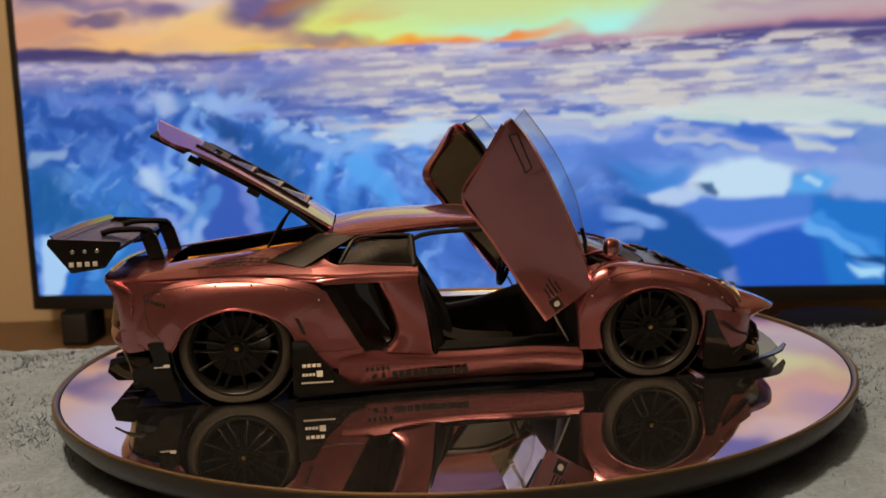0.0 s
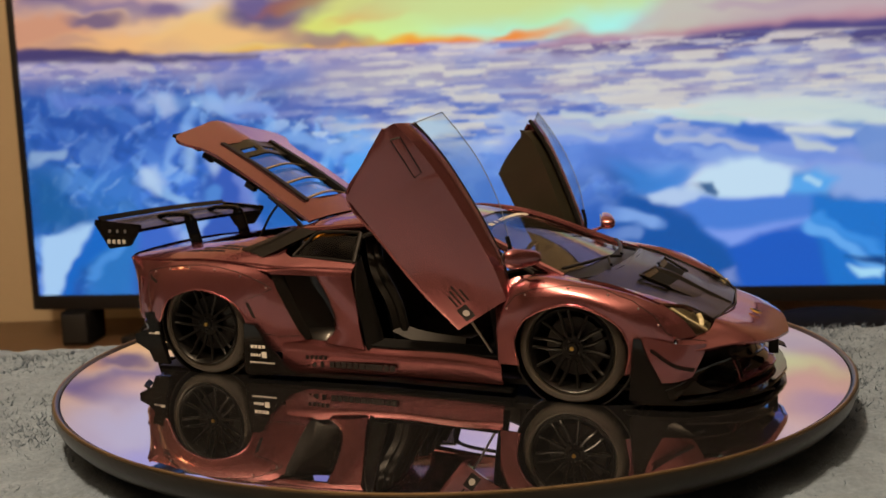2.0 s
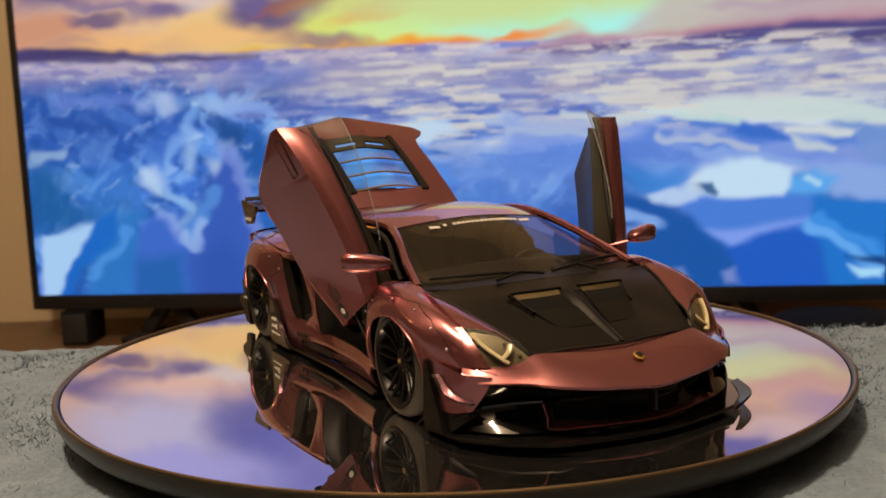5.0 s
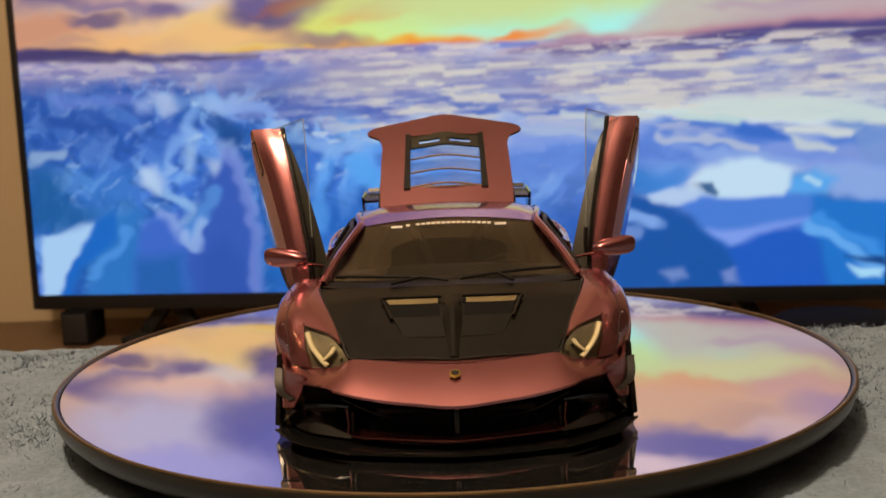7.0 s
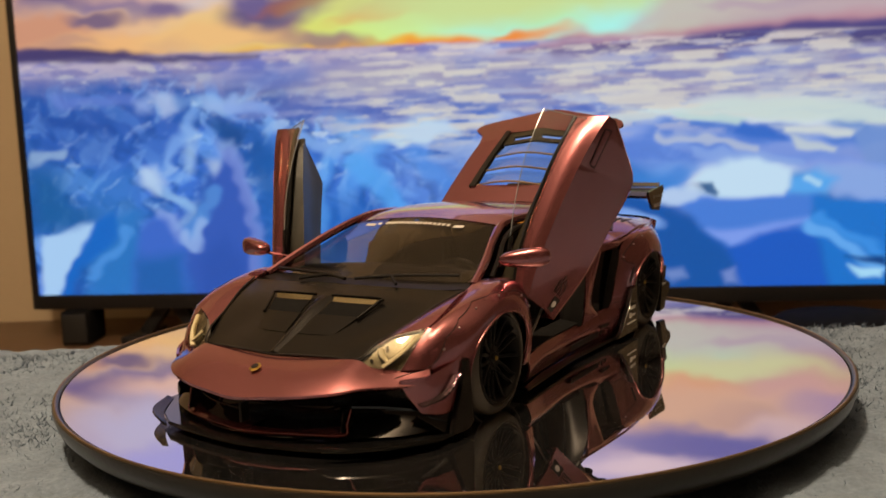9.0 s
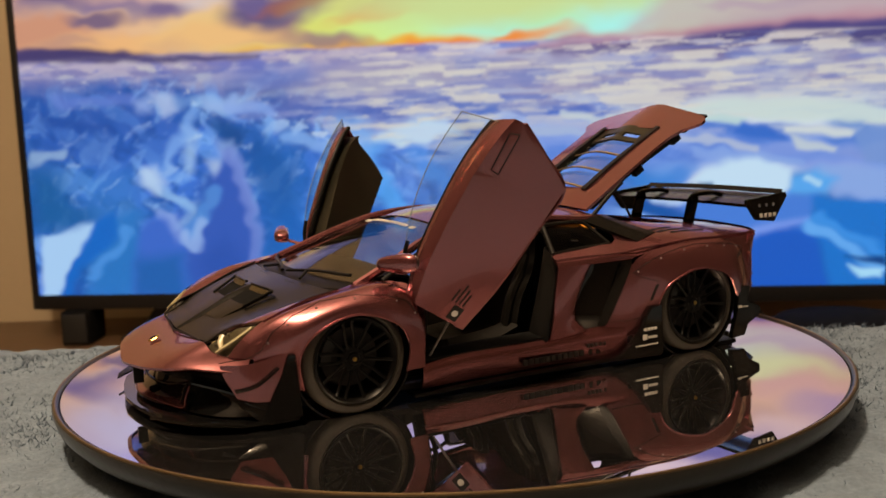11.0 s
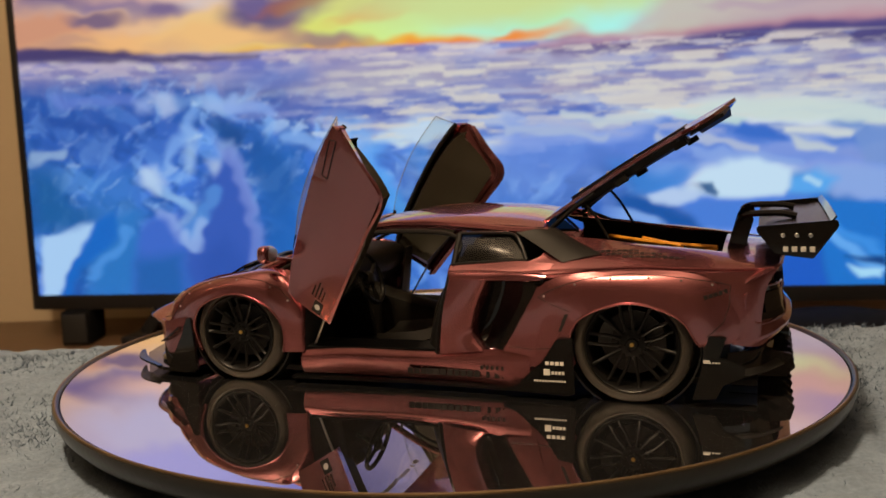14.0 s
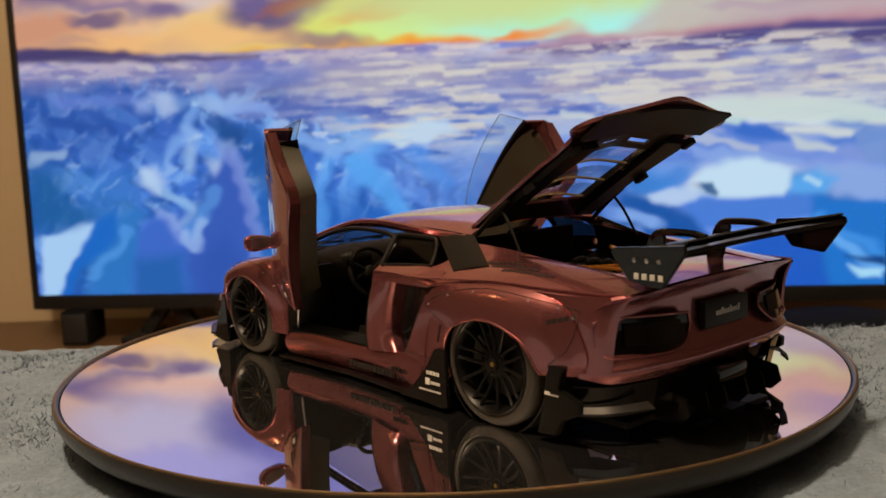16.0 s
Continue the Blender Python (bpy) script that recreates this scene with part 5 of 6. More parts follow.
for k in range(6):
    for s in (-1, 1):
        part("intake_runner", tube(bmesh.new(), [(-64 - 6 * k, 4 * s, 43.6), (-64 - 6 * k, 9 * s, 44.0), (-64 - 6 * k, 15 * s, 41.4)], 1.3), TRIM, eng)
for s in (1, -1):
    part("cross_brace", tube(bmesh.new(), [(-62, 28.6, 46.4), (-84, 14, 45.4), (-107, 5, 44.8)], 0.9, s), ORANGE, car, "orange cross brace over the engine")
    part("cross_brace", tube(bmesh.new(), [(-76, 28.6, 45.6), (-94, 2, 45.6)], 0.8, s), ORANGE, car, "orange cross brace over the engine")
    part("gas_strut", tube(bmesh.new(), [(-72, 31.6, 51), (-66.5, 31.0, 60.5), (-61.4, 30.4, 66.6)], 0.55, s), TRIM, car)
whole("rear_deck", [
    [(-110, 0, 48.2), (-110, 15, 48.0), (-110, 30, 47.6)], [(-120, 0, 47.6), (-120, 15, 47.4), (-121, 30, 46.6)], [(-130, 0, 46.6), (-129.6, 15, 46.4), (-129, 30, 45.8)]], PAINT)
whole("tail_panel", [
    [(-131.5, 0, 46.8), (-131.2, 15, 46.6), (-130.4, 30, 46.0), (-129, 42, 45.0), (-124, 49, 43.8)],
    [(-128.5, 0, 41.8), (-128.2, 15, 41.6), (-127, 30, 41.2), (-123.6, 43, 40.4), (-117, 50, 39)],
    [(-128.0, 0, 33), (-127.6, 15, 33), (-126, 30, 32.6), (-121.6, 44, 31.6), (-116.5, 50.4, 31)],
    [(-131.5, 0, 26.6), (-131.2, 15, 26.4), (-129.6, 30, 26), (-124, 45, 25.4), (-116, 51.4, 25)],
    [(-133.6, 0, 23.6), (-133.2, 15, 23.4), (-131, 30, 23), (-125, 46, 22.4), (-115, 52.6, 22)],
    [(-130, 0, 19.6), (-129.6, 15, 19.6), (-128, 30, 19.2), (-122.6, 46.6, 18.8), (-114.4, 53.0, 20.4)]], PAINT)
for s in (1, -1):
    bez = [(-129.6, 20, 36.8), (-127.9, 32, 37.6), (-119.2, 49.2, 37.4), (-118.2, 50.6, 33.0), (-120.0, 49.6, 28.4), (-123.8, 46.8, 26.6), (-130.0, 31, 26.6), (-131.0, 24, 28.4), (-129.8, 19.4, 32.8), (-129.6, 20, 36.8)]
    tl = part("tail_light", slab(bmesh.new(), surface([[(-129.4, 20, 36.6), (-127.7, 32, 37.4), (-119.4, 49.0, 37.2)], [(-129.6, 19.6, 32.6), (-128.4, 32, 32.2), (-118.6, 50.2, 33.0)], [(-130.8, 24, 28.6), (-129.8, 32, 26.8), (-121.0, 48.8, 27.4)]]), 1.2, s), SMOKED, car, "dark smoked tail light")
    part("lamp_bezel", tube(bmesh.new(), bez, 0.4, s, n=4), PAINT, tl)
    part("lamp_core", slab(bmesh.new(), surface([[(-129.7, 24, 35.2), (-128.4, 33, 35.8), (-123.6, 43.0, 35.8)], [(-130.3, 25, 30.4), (-129.4, 33, 29.6), (-124.6, 43.6, 29.6)]]), 0.4, s), GLOSS, tl)
    fin = part("tail_fin", prism(bmesh.new(), [(-101.8, 2.4), (-109.4, 3.0), (-111.6, 7.6), (-118.2, 10.8), (-118.4, 14.2), (-110.6, 17.0), (-112.6, 23.6), (-103.6, 24.4), (-105.4, 19.6), (-104.6, 12.0)], 55.0, 57.4, s), CARBON, car, "satin black rear corner fin with small pale sticker")
    for k in range(6):
        y0 = 57.35 if s > 0 else -57.6
        part("sticker_bar", block(bmesh.new(), -105.9 - 0.95 * k - (0.5 if k < 2 else 0.0), -105.3 - 0.95 * k, y0, y0 + 0.25, 14.9, 16.0 if k < 2 else 15.4, 0.04), DECAL, fin)
    part("bumper_blade", slab(bmesh.new(), surface([[(-114, 53, 11.6), (-122, 47.6, 12.2), (-128, 38, 13)], [(-115, 54.2, 10.0), (-123.4, 48.6, 10.6), (-130.6, 38, 11.4)]]), 0.8, s), TRIM, car)
    part("bumper_vent", slab(bmesh.new(), surface([[(-113, 53.6, 17.4), (-122, 46.8, 17.8), (-127.4, 32, 18.2)], [(-111, 52, 8), (-120, 45, 8), (-125, 32, 8)]]), 0.8, s), GLOSS, car)
    for k, y in enumerate((6, 16, 26)):
        part("diffuser_fin", prism(bmesh.new(), [(-112, 3), (-131, 3.6), (-134.5, 7), (-133, 12), (-122, 14)], y - 0.5, y + 0.5, s), GLOSS, car)
    sup = part("wing_support", prism(bmesh.new(), [(-111, 46.5), (-117, 46.5), (-120.4, 58), (-119.6, 60.2), (-116.4, 60.4), (-114, 57)], 17.4, 18.8, s), GLOSS, car)
    part("support_arm", tube(bmesh.new(), [(-115.4, 18.1, 58.0), (-118.6, 18.1, 59.9), (-129, 18.1, 60.2), (-134.6, 18.1, 59.2)], 1.15, s, flat=1.0), GLOSS, sup)
part("rear_diffuser", slab(bmesh.new(), surface([[(-126, -33, 17.5), (-126, 0, 17.5), (-126, 33, 17.5)], [(-122, -33, 10), (-122, 0, 10), (-122, 33, 10)], [(-110, -33, 3.6), (-110, 0, 3.6), (-110, 33, 3.6)]]), 0.9), GLOSS, car)
part("exhaust_tip", block(bmesh.new(), -133, -126, -8, 8, 12.6, 17.6, 1.4), GLOSS, car)
plate = part("rear_plate", block(bmesh.new(), -130.4, -128.2, -12, 12, 30.2, 38.6, 0.5), TRIM, car, "dark rear plate with pale script")
for k in range(9):
    part("letter_bar", block(bmesh.new(), -130.7, -130.3, -6.6 + 1.5 * k, -5.7 + 1.5 * k, 33.6, 35 + (0.7 if k in (0, 3, 6) else 0), 0.05), DECAL, plate)

# -- rear wing --
foil = [[(-122, y, z + 0.0), (-129, y, z + 1.2), (-138, y, z + 1.3), (-146, y, z + 2.6)] for y, z in ((-45, 56.6), (-24, 57.0), (0, 57.2), (24, 57.0), (45, 56.6))]
wing = part("rear_wing", slab(bmesh.new(), surface(foil), 1.4), CARBON, car, "black rear wing with end plates")
part("gurney_flap", slab(bmesh.new(), surface([[(-144.6, -44, 59.6), (-144.6, 0, 60.2), (-144.6, 44, 59.6)], [(-146, -44, 61.4), (-146, 0, 62.0), (-146, 44, 61.4)]]), 0.6), GLOSS, wing)
for s in (1, -1):
    ep = part("end_plate", prism(bmesh.new(), [(-121.6, 58.6), (-146, 60.6), (-146.6, 58.6), (-139, 48), (-127.4, 49.4), (-121.4, 57)], 44.6, 45.9, s, 0.3), GLOSS, wing)
    for k in range(4):
        y = 45.95 if s > 0 else -46.25
        x0 = -129.4 - 2.7 * k
        part("letter_bar", block(bmesh.new(), x0 - 1.9, x0 - 0.3, y, y + 0.3, 50.3, 52.0, 0.05), DECAL, ep)
        if k:
            part("bolt", ball(bmesh.new(), (-125.4 - 4.2 * k, 45.9, 55.6), (0.8, 0.4, 0.8), s, 1), STEEL, ep)

# -- engine lid, raised --
LID = Matrix.Translation((-47.5 * MM, 0, 58.6 * MM)) @ Matrix.Rotation(radians(31.2), 4, "Y")


def lid_z(d, y):
    return 2.6 * (1 - abs(y) / 40) + 1.2 * math.sin(d / 77 * math.pi)


def lid_piece(bm, rows, thick=1.2):
    g = surface([[(-d, y, lid_z(d, y)) for d, y in r] for r in rows], 4, 4)
    return slab(bm, g, thick, 1.0, LID)


lid = part("engine_lid", lid_piece(lid_piece(lid_piece(lid_piece(bmesh.new(),
    [[(0, -31), (0, -12), (0, 12), (0, 31)], [(12, -31.4), (12, -12), (12, 12), (12, 31.4)]]),
    [[(12, 19), (12, 25), (12, 31.4)], [(35, 19.4), (35, 25), (35, 31.6)], [(50, 19), (50, 26), (50, 31.6)], [(58, 17), (58, 26), (58, 33.6)]]),
    [[(12, -19), (12, -25), (12, -31.4)], [(35, -19.4), (35, -25), (35, -31.6)], [(50, -19), (50, -26), (50, -31.6)], [(58, -17), (58, -26), (58, -33.6)]]),
    [[(58, -33.6), (58, -14), (58, 0), (58, 14), (58, 33.6)], [(64, -39.6), (66, -16), (66, 0), (66, 16), (64, 39.6)], [(69, -37), (73, -16), (74, 0), (73, 16), (69, 37)], [(71.5, -30), (75.6, -14), (78.4, 0), (75.6, 14), (71.5, 30)]]),
    PAINT, car, "rose-copper engine lid with glass louvres, raised")
for k in (-1, 1):
    under = part("lid_lining", lid_piece(bmesh.new(), [[(4, 20 * k), (4, 29 * k)], [(30, 20.4 * k), (30, 29 * k)], [(55, 18 * k), (55, 31 * k)]], 2.0), TRIM, lid)
    under.location = LID.to_3x3() @ Vector((0, 0, -1.6 * MM))
part("lid_lining", slab(bmesh.new(), surface([[(-60, -32, -0.6), (-60, 0, 1.6), (-60, 32, -0.6)], [(-73, -34, -0.8), (-75, 0, 1.2), (-73, 34, -0.8)]]), 1.2, 1.0, LID), TRIM, lid)
for k, d in enumerate((13, 25, 37)):
    lp = slab(bmesh.new(), surface([[(-d, -19, 1.6), (-d, 0, 4.2), (-d, 19, 1.6)], [(-d - 11, -19, 0.2), (-d - 11, 0, 2.4), (-d - 11, 19, 0.2)]]), 0.3, 1.0, LID)
    part("louvre_glass", lp, GLASS, lid)
    part("louvre_frame", slab(bmesh.new(), surface([[(-d + 0.5, -19, 1.8), (-d + 0.5, 0, 4.4), (-d + 0.5, 19, 1.8)], [(-d - 0.6, -19, 1.5), (-d - 0.6, 0, 4.1), (-d - 0.6, 19, 1.5)]]), 0.6, 1.0, LID), LITBAR, lid)
for a, b, y0, y1 in ((47.5, 50.5, -18.6, 18.6), (53.5, 59, -18.6, 18.6), (50.5, 53.5, -18.6, -13), (50.5, 53.5, -2.6, 2.6), (50.5, 53.5, 13, 18.6)):
    ym = (y0 + y1) / 2
    part("louvre_frame", slab(bmesh.new(), surface([[(-d, y, 1.4 + 2.4 * (1 - abs(y) / 19)) for y in (y0, (y0 + ym) / 2, ym, (y1 + ym) / 2, y1)] for d in (a, b)]), 0.9, 1.0, LID), LINING, lid)
for y in (-18.4, 18.4):
    part("louvre_frame", slab(bmesh.new(), surface([[(-11, y - 1.8, 0.6), (-11, y + 1.4, 0.6)], [(-34, y - 1.4, 1.2), (-34, y + 1.2, 1.2)], [(-59, y - 1.4, 0.6), (-59, y + 1.2, 0.6)]]), 2.2, 1.0, LID), TRIM, lid)
for s in (1, -1):
    part("hinge", tube(bmesh.new(), [(-50, 31.5, 56), (-58, 31.2, 63), (-66, 31, 69)], 0.9, s), TRIM, lid)
    for k in (1, 3):
        part("lid_catch", block(bmesh.new(), -52 + 12 * k, -47 + 12 * k, 28 if s > 0 else -31, 31 if s > 0 else -28, -3.4, -1, 0.4, LID @ Matrix.Translation((-18 * MM, 0, 0))), TRIM, lid)

# -- details laid on the painted sides --


def tree_of(obs):
    """The surfaces of some parts, to lay small details on."""
    verts, faces = [], []
    for ob in obs:
        n = len(verts)
        verts += [v.co.copy() for v in ob.data.vertices]
        faces += [[n + k for k in p.vertices] for p in ob.data.polygons]
    return BVHTree.FromPolygons(verts, faces)


def on_side(tree, s, x, z):
    hit = tree.ray_cast(Vector((x * MM, 0.2 * s, z * MM)), Vector((0, -s, 0)))
    return abs(hit[0].y) / MM if hit[0] else 55.0


def skin_patch(tree, s, pts, proud):
    """A thin flat piece on a side panel, its corners in (x, z)."""
    t = bmesh.new()
    ys = [on_side(tree, s, x, z) for x, z in pts]
    rings = [[t.verts.new((x * MM, (y + d) * s * MM, z * MM)) for (x, z), y in zip(pts, ys)] for d in (-0.3, proud)]
    t.faces.new(rings[0])
    t.faces.new(rings[1])
    for k in range(len(pts)):
        n = (k + 1) % len(pts)
        t.faces.new((rings[0][k], rings[0][n], rings[1][n], rings[1][k]))
    bmesh.ops.recalc_face_normals(t, faces=t.faces[:])
    return t


def skin_line(tree, s, pts, r, proud=0.0):
    """A fine bar that follows a side panel through points in (x, z)."""
    c = []
    for (x0, z0), (x1, z1) in zip(pts, pts[1:]):
        n = max(2, int(math.hypot(x1 - x0, z1 - z0) / 1.5))
        c += [(x0 + (x1 - x0) * k / n, z0 + (z1 - z0) * k / n) for k in range(n)]
    c.append(pts[-1])
    return tube(bmesh.new(), [(x, on_side(tree, s, x, z) + proud, z) for x, z in c], r, s, 6, 1)


# -- doors, raised --
for s in (1, -1):
    skin = surface([
        [(28.5, 58.8, 24.3), (36.5, 58.8, 29.4), (45.2, 57.0, 35.0)],
        [(17.5, 67.4, 40), (29, 64.2, 43.5), (41.4, 59.6, 47.2)],
        [(6, 74.0, 58), (20, 69.8, 60.5), (35.0, 63.6, 62)],
        [(-1.6, 77.8, 69.6), (12, 74.2, 73.5), (27.8, 68.2, 76.6)],
        [(-2.6, 78.6, 72.6), (11, 75.0, 76.2), (25.6, 69.4, 80.4)],
        [(4.0, 78.4, 83), (11.5, 76.4, 86.5), (19.6, 73.2, 90)],
        [(11.4, 77.2, 94.2), (12.6, 77.0, 95), (14.4, 75.8, 96.2)]], 6, 5)
    door = part("door", slab(bmesh.new(), skin, 1.6, s), PAINT, car, "rose-copper scissor door swung up")
    front = [[(45.2, 57.0, 35.0), (41.4, 59.6, 47.2), (35.0, 63.6, 62), (26.4, 69.0, 79), (19.6, 73.2, 90), (14.4, 75.8, 96.2)],
             [(46.4, 54.6, 35.6), (43.0, 56.4, 47.8), (36.8, 59.8, 62.4), (28.2, 64.6, 79.4), (21.2, 68.4, 90.4), (15.8, 70.2, 96.3)],
             [(45.8, 51.8, 36.2), (42.6, 52.8, 48.4), (36.6, 55.4, 62.8), (28.2, 59.6, 79.6), (21.2, 62.8, 90.4), (15.8, 64.4, 96.2)]]
    part("door_front_edge", slab(bmesh.new(), surface(front, 5, 4), 1.2, s), PAINT, door)
    rear = [[(28.5, 58.8, 24.3), (17.5, 67.4, 40), (6, 74.0, 58), (-2.8, 78.4, 71.4), (4.2, 78.4, 83), (11.4, 77.2, 94.2)],
            [(29.4, 54.6, 24.8), (18.6, 62.0, 40), (7.6, 68.2, 58), (-0.4, 72.6, 71.2), (5.8, 73.0, 82.6), (12.0, 73.0, 94.4)]]
    part("door_rear_edge", slab(bmesh.new(), surface(rear, 5, 2), 1.0, s), PAINT, door)
    inner = np.array(skin)
    mid = inner.mean(axis=(0, 1))
    inner = mid + (inner - mid) * np.array([0.86, 0.95, 0.88]) + np.array([2.0, -5.2, -0.8])
    lining = part("door_lining", slab(bmesh.new(), inner, 9.0, s), LINING, door, "dark olive inner door lining")
    q = inner[14, 0]
    part("reflector", ball(bmesh.new(), (q[0] + 0.4, q[1] - 5.2, q[2] - 1.0), (0.5, 1.4, 1.5), s, 1), REDLENS, lining, "small red reflector")
    part("door_edge", tube(bmesh.new(), [(44.6, 51.2, 36.6), (41.6, 52.2, 48.8), (35.6, 54.8, 63), (27.2, 59.0, 79.8), (20.4, 62.2, 90.4), (15.6, 63.6, 96.0)], 1.0, s), TRIM, door)
    gl = surface([
        [(43.4, 53.6, 43), (44.0, 51.8, 49), (44.4, 50.2, 55)],
        [(36, 57.2, 60), (39.6, 54.0, 64), (41.6, 51.0, 67)],
        [(27.6, 62.0, 77), (32, 57.0, 79.4), (35.6, 52.0, 81)],
        [(20.6, 66.0, 89), (24, 61.0, 91.6), (28.8, 53.2, 91.6)],
        [(16.6, 68.4, 95.6), (18.6, 63, 97), (22.6, 54.4, 99.6)]], 4, 4)
    part("window", slab(bmesh.new(), gl, 0.35, s), GLASS, door, "clear raised side window")
    part("window_edge", tube(bmesh.new(), [(44.4, 50.2, 55), (41.6, 51.0, 67), (35.6, 52.0, 81), (28.8, 53.2, 91.6), (22.6, 54.4, 99.6)], 0.17, s), GLASSEDGE, door)
    part("window_edge", tube(bmesh.new(), [(22.6, 54.4, 99.6), (18.8, 62.8, 97.1), (16.6, 68.4, 95.6)], 0.17, s), GLASSEDGE, door)
    part("window_bracket", tube(bmesh.new(), [(44.6, 50.2, 46.5), (44.8, 50.0, 51), (43.6, 50.4, 56)], 0.8, s), TRIM, door)
    skin_tree = tree_of([door])
    slot = part("door_handle", skin_patch(skin_tree, s, [(13.6, 90.4), (15.8, 91.0), (21.0, 79.8), (19.4, 78.6)], 0.2), PAINT, door, "slim painted door handle in a dark recess")
    part("handle_rim", skin_line(skin_tree, s, [(13.1, 90.8), (16.1, 91.6), (21.6, 79.6), (19.3, 78.0), (13.1, 90.8)], 0.26), GLOSS, slot)
    part("door_sticker", skin_patch(skin_tree, s, [(31.2, 27.2), (34.6, 29.4), (31.8, 33.6), (28.4, 31.4)], 0.15), DARKDECAL, door)
    part("sticker_dot", skin_patch(skin_tree, s, [(31.6 + 1.15 * math.cos(a), 30.4 + 1.15 * math.sin(a)) for a in np.linspace(0, 2 * math.pi, 13)[:-1]], 0.28), DECAL, door)
    for k in range(4):
        x0, z0, n = 28.8 + 1.3 * k, 32.6 + 0.85 * k, 4.6 + 1.2 * (k % 3)
        part("letter_bar", skin_patch(skin_tree, s, [(x0, z0), (x0 + 0.5, z0 + 0.3), (x0 + 0.5 - 0.56 * n, z0 + 0.3 + 0.83 * n), (x0 - 0.56 * n, z0 + 0.83 * n)], 0.12), DARKDECAL, door)
    # mirrors
    pm = ball(bmesh.new(), (0, 0, 0), (1, 1, 1), 1.0, 4)
    for v in pm.verts:
        x, y, z = [math.copysign(abs(c / MM) ** 0.72, c) for c in v.co]
        taper = 0.82 + 0.18 * y
        x = x * (4.6 if x > 0 else 1.6) * (1.0 - 0.25 * y)
        v.co = ((51.0 + x - 2.0 * y) * MM, (59.2 + 8.2 * y) * s * MM, (49.8 + 4.0 * z * taper + 0.5 * y) * MM)
    pod = part("door_mirror", pm, PAINT, car, "rose-copper door mirror")
    gm = bmesh.new()
    ball(gm, (0, 0, 0), (1, 1, 1), 1.0, 3)
    for v in gm.verts:
        x, y, z = [math.copysign(abs(c / MM) ** 0.7, c) for c in v.co]
        v.co = ((49.3 + 0.35 * x - 2.0 * y) * MM, (59.2 + 6.9 * y) * s * MM, (49.9 + 2.9 * z * (0.82 + 0.18 * y) + 0.5 * y) * MM)
    part("mirror_glass", gm, STEEL, pod, "small reflective mirror glass")
    part("mirror_stalk", tube(bmesh.new(), [(45, 46.6, 45.4), (48, 50, 46.6), (51.0, 54.4, 47.8)], 1.1, s, flat=0.6), PAINT, pod)

# -- wheels --


def wheel_mesh_parts(R, W, rim_r):
    """One wheel about the y axis, its outer face towards +y."""
    turn = Matrix.Rotation(radians(-90), 4, "X")
    r = [x * MM for x in (R, R - 0.9, R - 2.2, rim_r, rim_r - 0.8)]
    w = W * MM
    tyre = lathe(bmesh.new(), [(r[3], -w), (r[2], -w), (r[1], -w + 0.0006), (r[0], -w + 0.002), (r[0], -0.0026), (r[1], -0.0009), (r[2], 0.0), ((r[2] + r[3]) / 2, 0.0002), (r[3], -0.0004), (r[4], -0.003), (r[4], -w + 0.002)], 72, turn, True)
    rimb = lathe(bmesh.new(), [(r[3], 0.0000), (r[3] - 0.0006, 0.0004), (r[4] - 0.0006, -0.0006), (r[4] - 0.0012, -0.003), (r[4] - 0.003, -w + 0.002), (r[4] - 0.0022, -w + 0.002), (r[3] - 0.0002, -0.003)], 72, turn, True)
    spoke = bmesh.new()
    rr = rim_r - 1.2
    for a0, a1 in ((-15, -7.5), (15, 7.5), (36, 36)):
        p0, p1 = radians(a0), radians(a1)
        tube(spoke, [(rr * 0.26 * math.sin(p0), -3.2, rr * 0.26 * math.cos(p0)), (rr * 0.6 * math.sin((p0 + p1) / 2), -2.4, rr * 0.6 * math.cos((p0 + p1) / 2)),
                     (rr * 0.86 * math.sin(p1), -1.5, rr * 0.86 * math.cos(p1)), (rr * 0.99 * math.sin(p1), -0.8, rr * 0.99 * math.cos(p1))], 0.62, n=4)
    hub = lathe(bmesh.new(), [(0, -0.006), (rr * 0.33 * MM, -0.006), (rr * 0.33 * MM, -0.0032), (rr * 0.27 * MM, -0.0025), (0.0022, -0.0025), (0.0018, -0.0018), (0, -0.0018)], 30, turn)
    bolts = bmesh.new()
    for k in range(5):
        a = radians(72 * k + 20)
        ball(bolts, (rr * 0.2 * math.sin(a), -2.5, rr * 0.2 * math.cos(a)), (0.55, 0.5, 0.55), 1.0, 1)
    cap = lathe(bmesh.new(), [(0, -0.0018), (0.0008, -0.0018), (0.0007, -0.0014), (0, -0.0014)], 16, turn)
    disc = lathe(bmesh.new(), [(0, -0.0075), (rim_r * 0.68 * MM, -0.0075), (rim_r * 0.68 * MM, -0.0065), (0, -0.0065)], 48, turn)
    cal = bmesh.new()
    prism(cal, [(rim_r * 0.74 * math.cos(a), rim_r * 0.74 * math.sin(a)) for a in np.linspace(-0.4, 0.4, 7)] + [(rim_r * 0.48 * math.cos(a), rim_r * 0.48 * math.sin(a)) for a in np.linspace(0.4, -0.4, 7)], -7.9, -4.6)
    return tyre, rimb, spoke, hub, cap, disc, cal, bolts


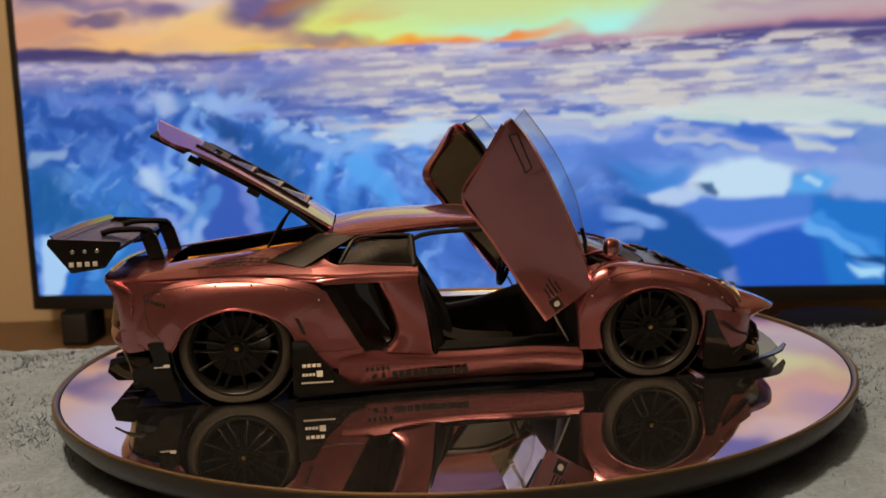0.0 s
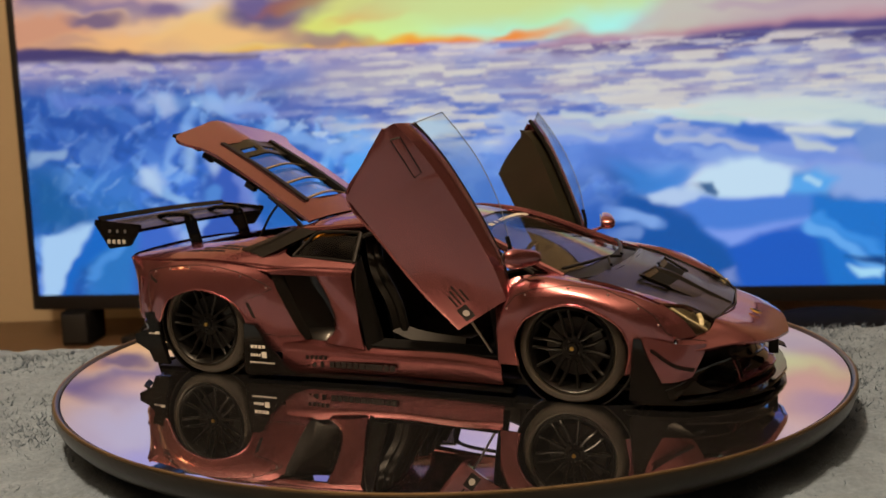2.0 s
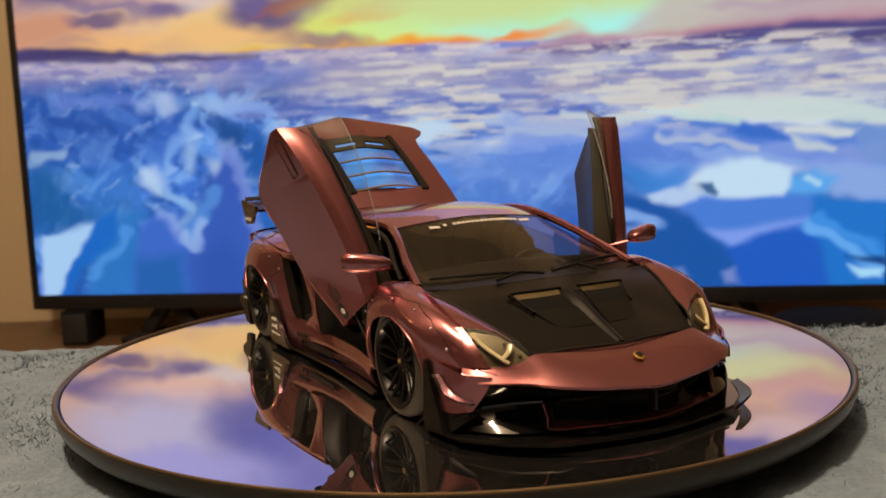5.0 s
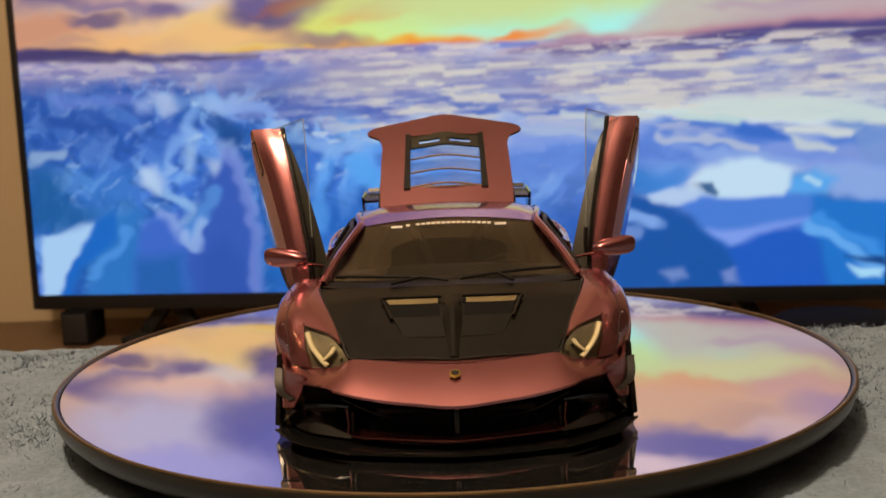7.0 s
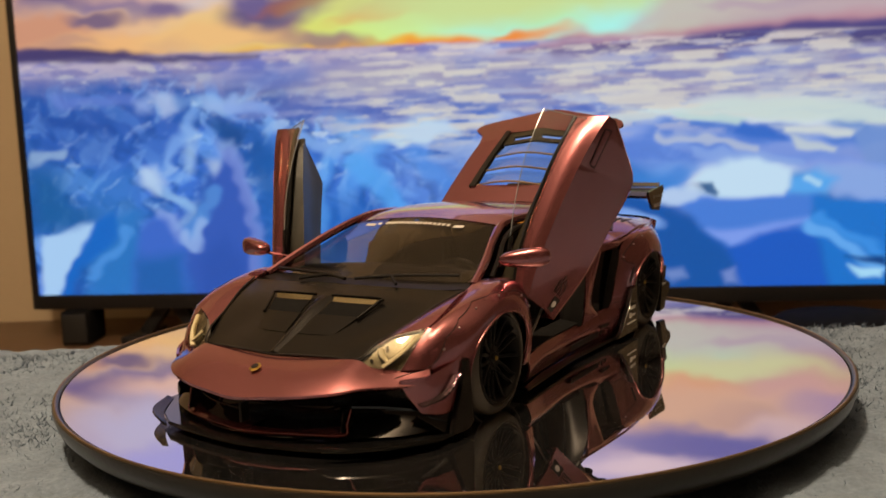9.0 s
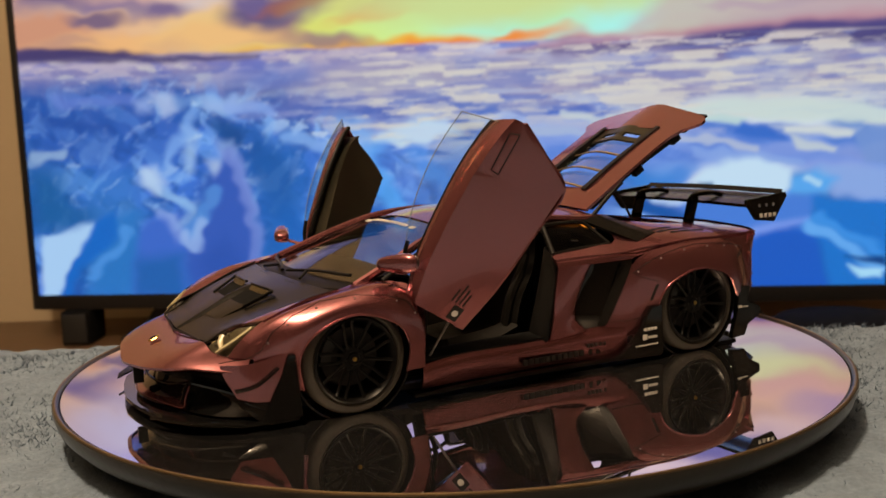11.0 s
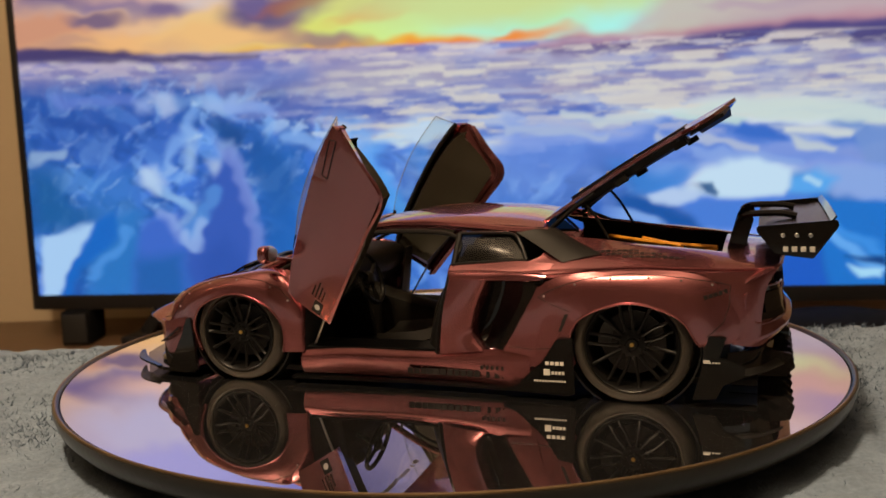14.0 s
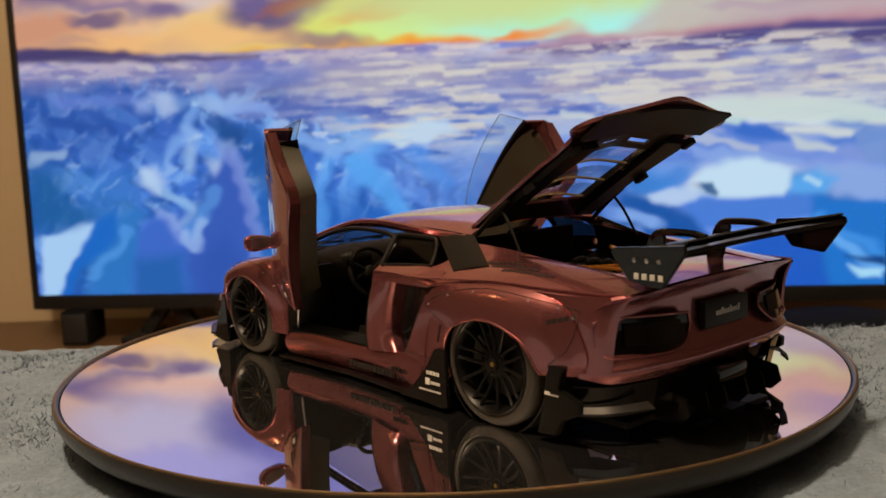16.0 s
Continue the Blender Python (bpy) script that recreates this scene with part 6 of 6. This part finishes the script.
for x, y, R, W, rim_r in ((67.5, 57.2, 18.7, 14.5, 14.9), (-82.3, 58.2, 19.9, 17.5, 16.0)):
    tyre, rimb, spoke, hub, cap, disc, cal, bolts = [finish(b, n, m, 40) for b, n, m in zip(wheel_mesh_parts(R, W, rim_r), ("tyre", "wheel", "spoke", "hub", "hub_cap", "brake_disc", "brake_caliper", "wheel_bolts"), (RUBBER, WHEELBLACK, WHEELBLACK, WHEELBLACK, GOLD, DARKDECAL, DARKCALIPER, TRIM))]
    for s in (1, -1):
        wh = tagged(new("wheel", rimb), "gloss black multi-spoke wheel")
        wh.parent = car
        wh.matrix_local = Matrix.Translation((x * MM, y * s * MM, R * MM)) @ Matrix.Rotation(radians(0 if s > 0 else 180), 4, "Z")
        for n, d in (("tyre", tyre), ("hub", hub), ("hub_cap", cap), ("brake_disc", disc), ("brake_caliper", cal), ("wheel_bolts", bolts)):
            ob = new(n, d)
            ob.parent = wh
            if n == "brake_caliper":
                ob.matrix_local = Matrix.Rotation(radians(-20 if (s > 0) else 200), 4, "Y")
        for k in range(5):
            ob = new("spoke", spoke)
            ob.parent = wh
            ob.matrix_local = Matrix.Rotation(radians(72 * k + 10), 4, "Y")
        part("wheel_well", lathe(bmesh.new(), [((R + 2.2) * MM, 0.001), ((R + 2.2) * MM, (W + 4) * MM), (0, (W + 4) * MM), (0, (W + 4.6) * MM), ((R + 2.8) * MM, (W + 4.6) * MM), ((R + 2.8) * MM, 0.001)], 40,
              Matrix.Translation((x * MM, (y - 1.5) * s * MM, R * MM)) @ Matrix.Rotation(radians(90 * s), 4, "X"), True), TRIM, car)

# rivets, seams and vents on the flared arches
rivet = finish(ball(bmesh.new(), (0, 0, 0), (0.42, 0.42, 0.42), 1, 1), "rivet", STEEL)
REAR_LINE = [(-50.4, 35.4), (-55, 38.0), (-60, 40.0), (-66, 41.8), (-74, 43.2), (-82, 43.9), (-92, 43.5), (-100, 42.6), (-108, 41.2), (-113.6, 39.8)]
FRONT_LINE = [(44.5, 32), (48.5, 36.6), (56, 39.4), (67, 40.4), (78, 39.2), (88, 35.6), (94.4, 31), (98.4, 25)]
for s in (1, -1):
    sides = tree_of([ob for ob in car.children if ob.name.split(".")[0] in ("front_fender", "rear_fender", "intake_edge", "tail_quarter", "bumper_corner", "side_sill", "rear_shoulder", "headlight_cheek", "nose")])
    for line, picks in ((REAR_LINE, (0.5, 2.6, 4.2, 5.6, 6.8, 8.0)), (FRONT_LINE, (0.2, 1.5, 3.0, 4.2, 5.3, 6.4))):
        part("seam", skin_line(sides, s, line, 0.15), DARKDECAL, car)
        for q in picks:
            k, f = int(q), q % 1
            x, z = [line[k][i] * (1 - f) + line[k + 1][i] * f for i in (0, 1)]
            ob = new("rivet", rivet)
            ob.parent = car
            ob.location = (x * MM, (on_side(sides, s, x, z - 0.9) + 0.1) * s * MM, (z - 0.9) * MM)
    part("seam", skin_line(sides, s, [(-113.6, 39.8), (-113.2, 33), (-111.4, 28), (-106.4, 23.6)], 0.15), DARKDECAL, car)
    part("seam", skin_line(sides, s, [(-50.4, 35.4), (-57, 32.6), (-62, 31.0)], 0.13), DARKDECAL, car)
    part("seam", skin_line(sides, s, [(-39.4, 17.6), (-48, 17.0), (-54.6, 17.6)], 0.15), DARKDECAL, car)
    part("seam", skin_line(sides, s, [(98.4, 25), (103.0, 22.6), (110, 21.2)], 0.15), DARKDECAL, car)
    part("shoulder_crease", tube(bmesh.new(), [(-17, 52.2, 43.2), (-30, 53.2, 43.6), (-43, 54.5, 43.6), (-60, 54.6, 44.6), (-82, 53.2, 45.7), (-100, 50.8, 45.1), (-115, 47.8, 44.6), (-127, 45.2, 44.8)], 0.5, s), PAINT, car)
    # flat black patch paints the shade inside the small arch vent
    part("arch_slot_shade", skin_patch(sides, s, [(-61.4, 30.2), (-60.0, 30.0), (-57.6, 23.8), (-58.8, 24.0)], 0.12), DARKDECAL, car)
    for k in range(5):
        part("letter_bar", skin_patch(sides, s, [(-106.8 - 1.5 * k, 36.0 + 0.35 * k), (-105.6 - 1.5 * k, 35.7 + 0.35 * k), (-105.4 - 1.5 * k, 37.0 + 0.35 * k), (-106.6 - 1.5 * k, 37.3 + 0.35 * k)], 0.1), DARKDECAL, car)
    part("arch_lip", tube(bmesh.new(), [(-62.9, 57.0, 12.5), (-61.6, 58.4, 22.3), (-67.4, 59.8, 30.3), (-82.3, 60.3, 34.7), (-97.2, 59.8, 30.3), (-103, 58.6, 22.3), (-104.4, 58.0, 20.6)], 0.42, s), PAINT, car)
    part("arch_lip", tube(bmesh.new(), [(85.6, 55, 11.0), (87.2, 57, 21.3), (81.6, 58.6, 29.8), (67.5, 59.2, 34.4), (53.4, 59.2, 29.8), (47.8, 58, 21.3), (48.7, 56.5, 12)], 0.42, s), PAINT, car)
    tops = tree_of([ob for ob in car.children if ob.name.split(".")[0] == "rear_shoulder"])
    for row, n in ((0, 9), (1, 10), (2, 11)):
        for k in range(n):
            x, w = -67 - 6.0 * row - 1.9 * k, 1.5 if (k + row) % 4 else 0.9
            y = 43.4 - 0.12 * (abs(x) - 67) + 2.4 * row
            hit = tops.ray_cast(Vector((x * MM, y * s * MM, 0.09)), Vector((0, 0, -1)))
            if hit[0]:
                bm = block(bmesh.new(), -w / 2, w / 2, -0.75, 0.75, -0.15, 0.12, 0.03)
                bm.transform(Matrix.Translation(hit[0]) @ hit[1].to_track_quat("Z", "X").to_matrix().to_4x4())
                part("letter_bar", bm, DARKDECAL, car)


def motions():
    rows = [(0.5 * k, pose(0, 0, 0, 0, 0, a)) for k, a in enumerate(TURN)]
    walk(car, rows)
    walk(platter, rows)


motions()
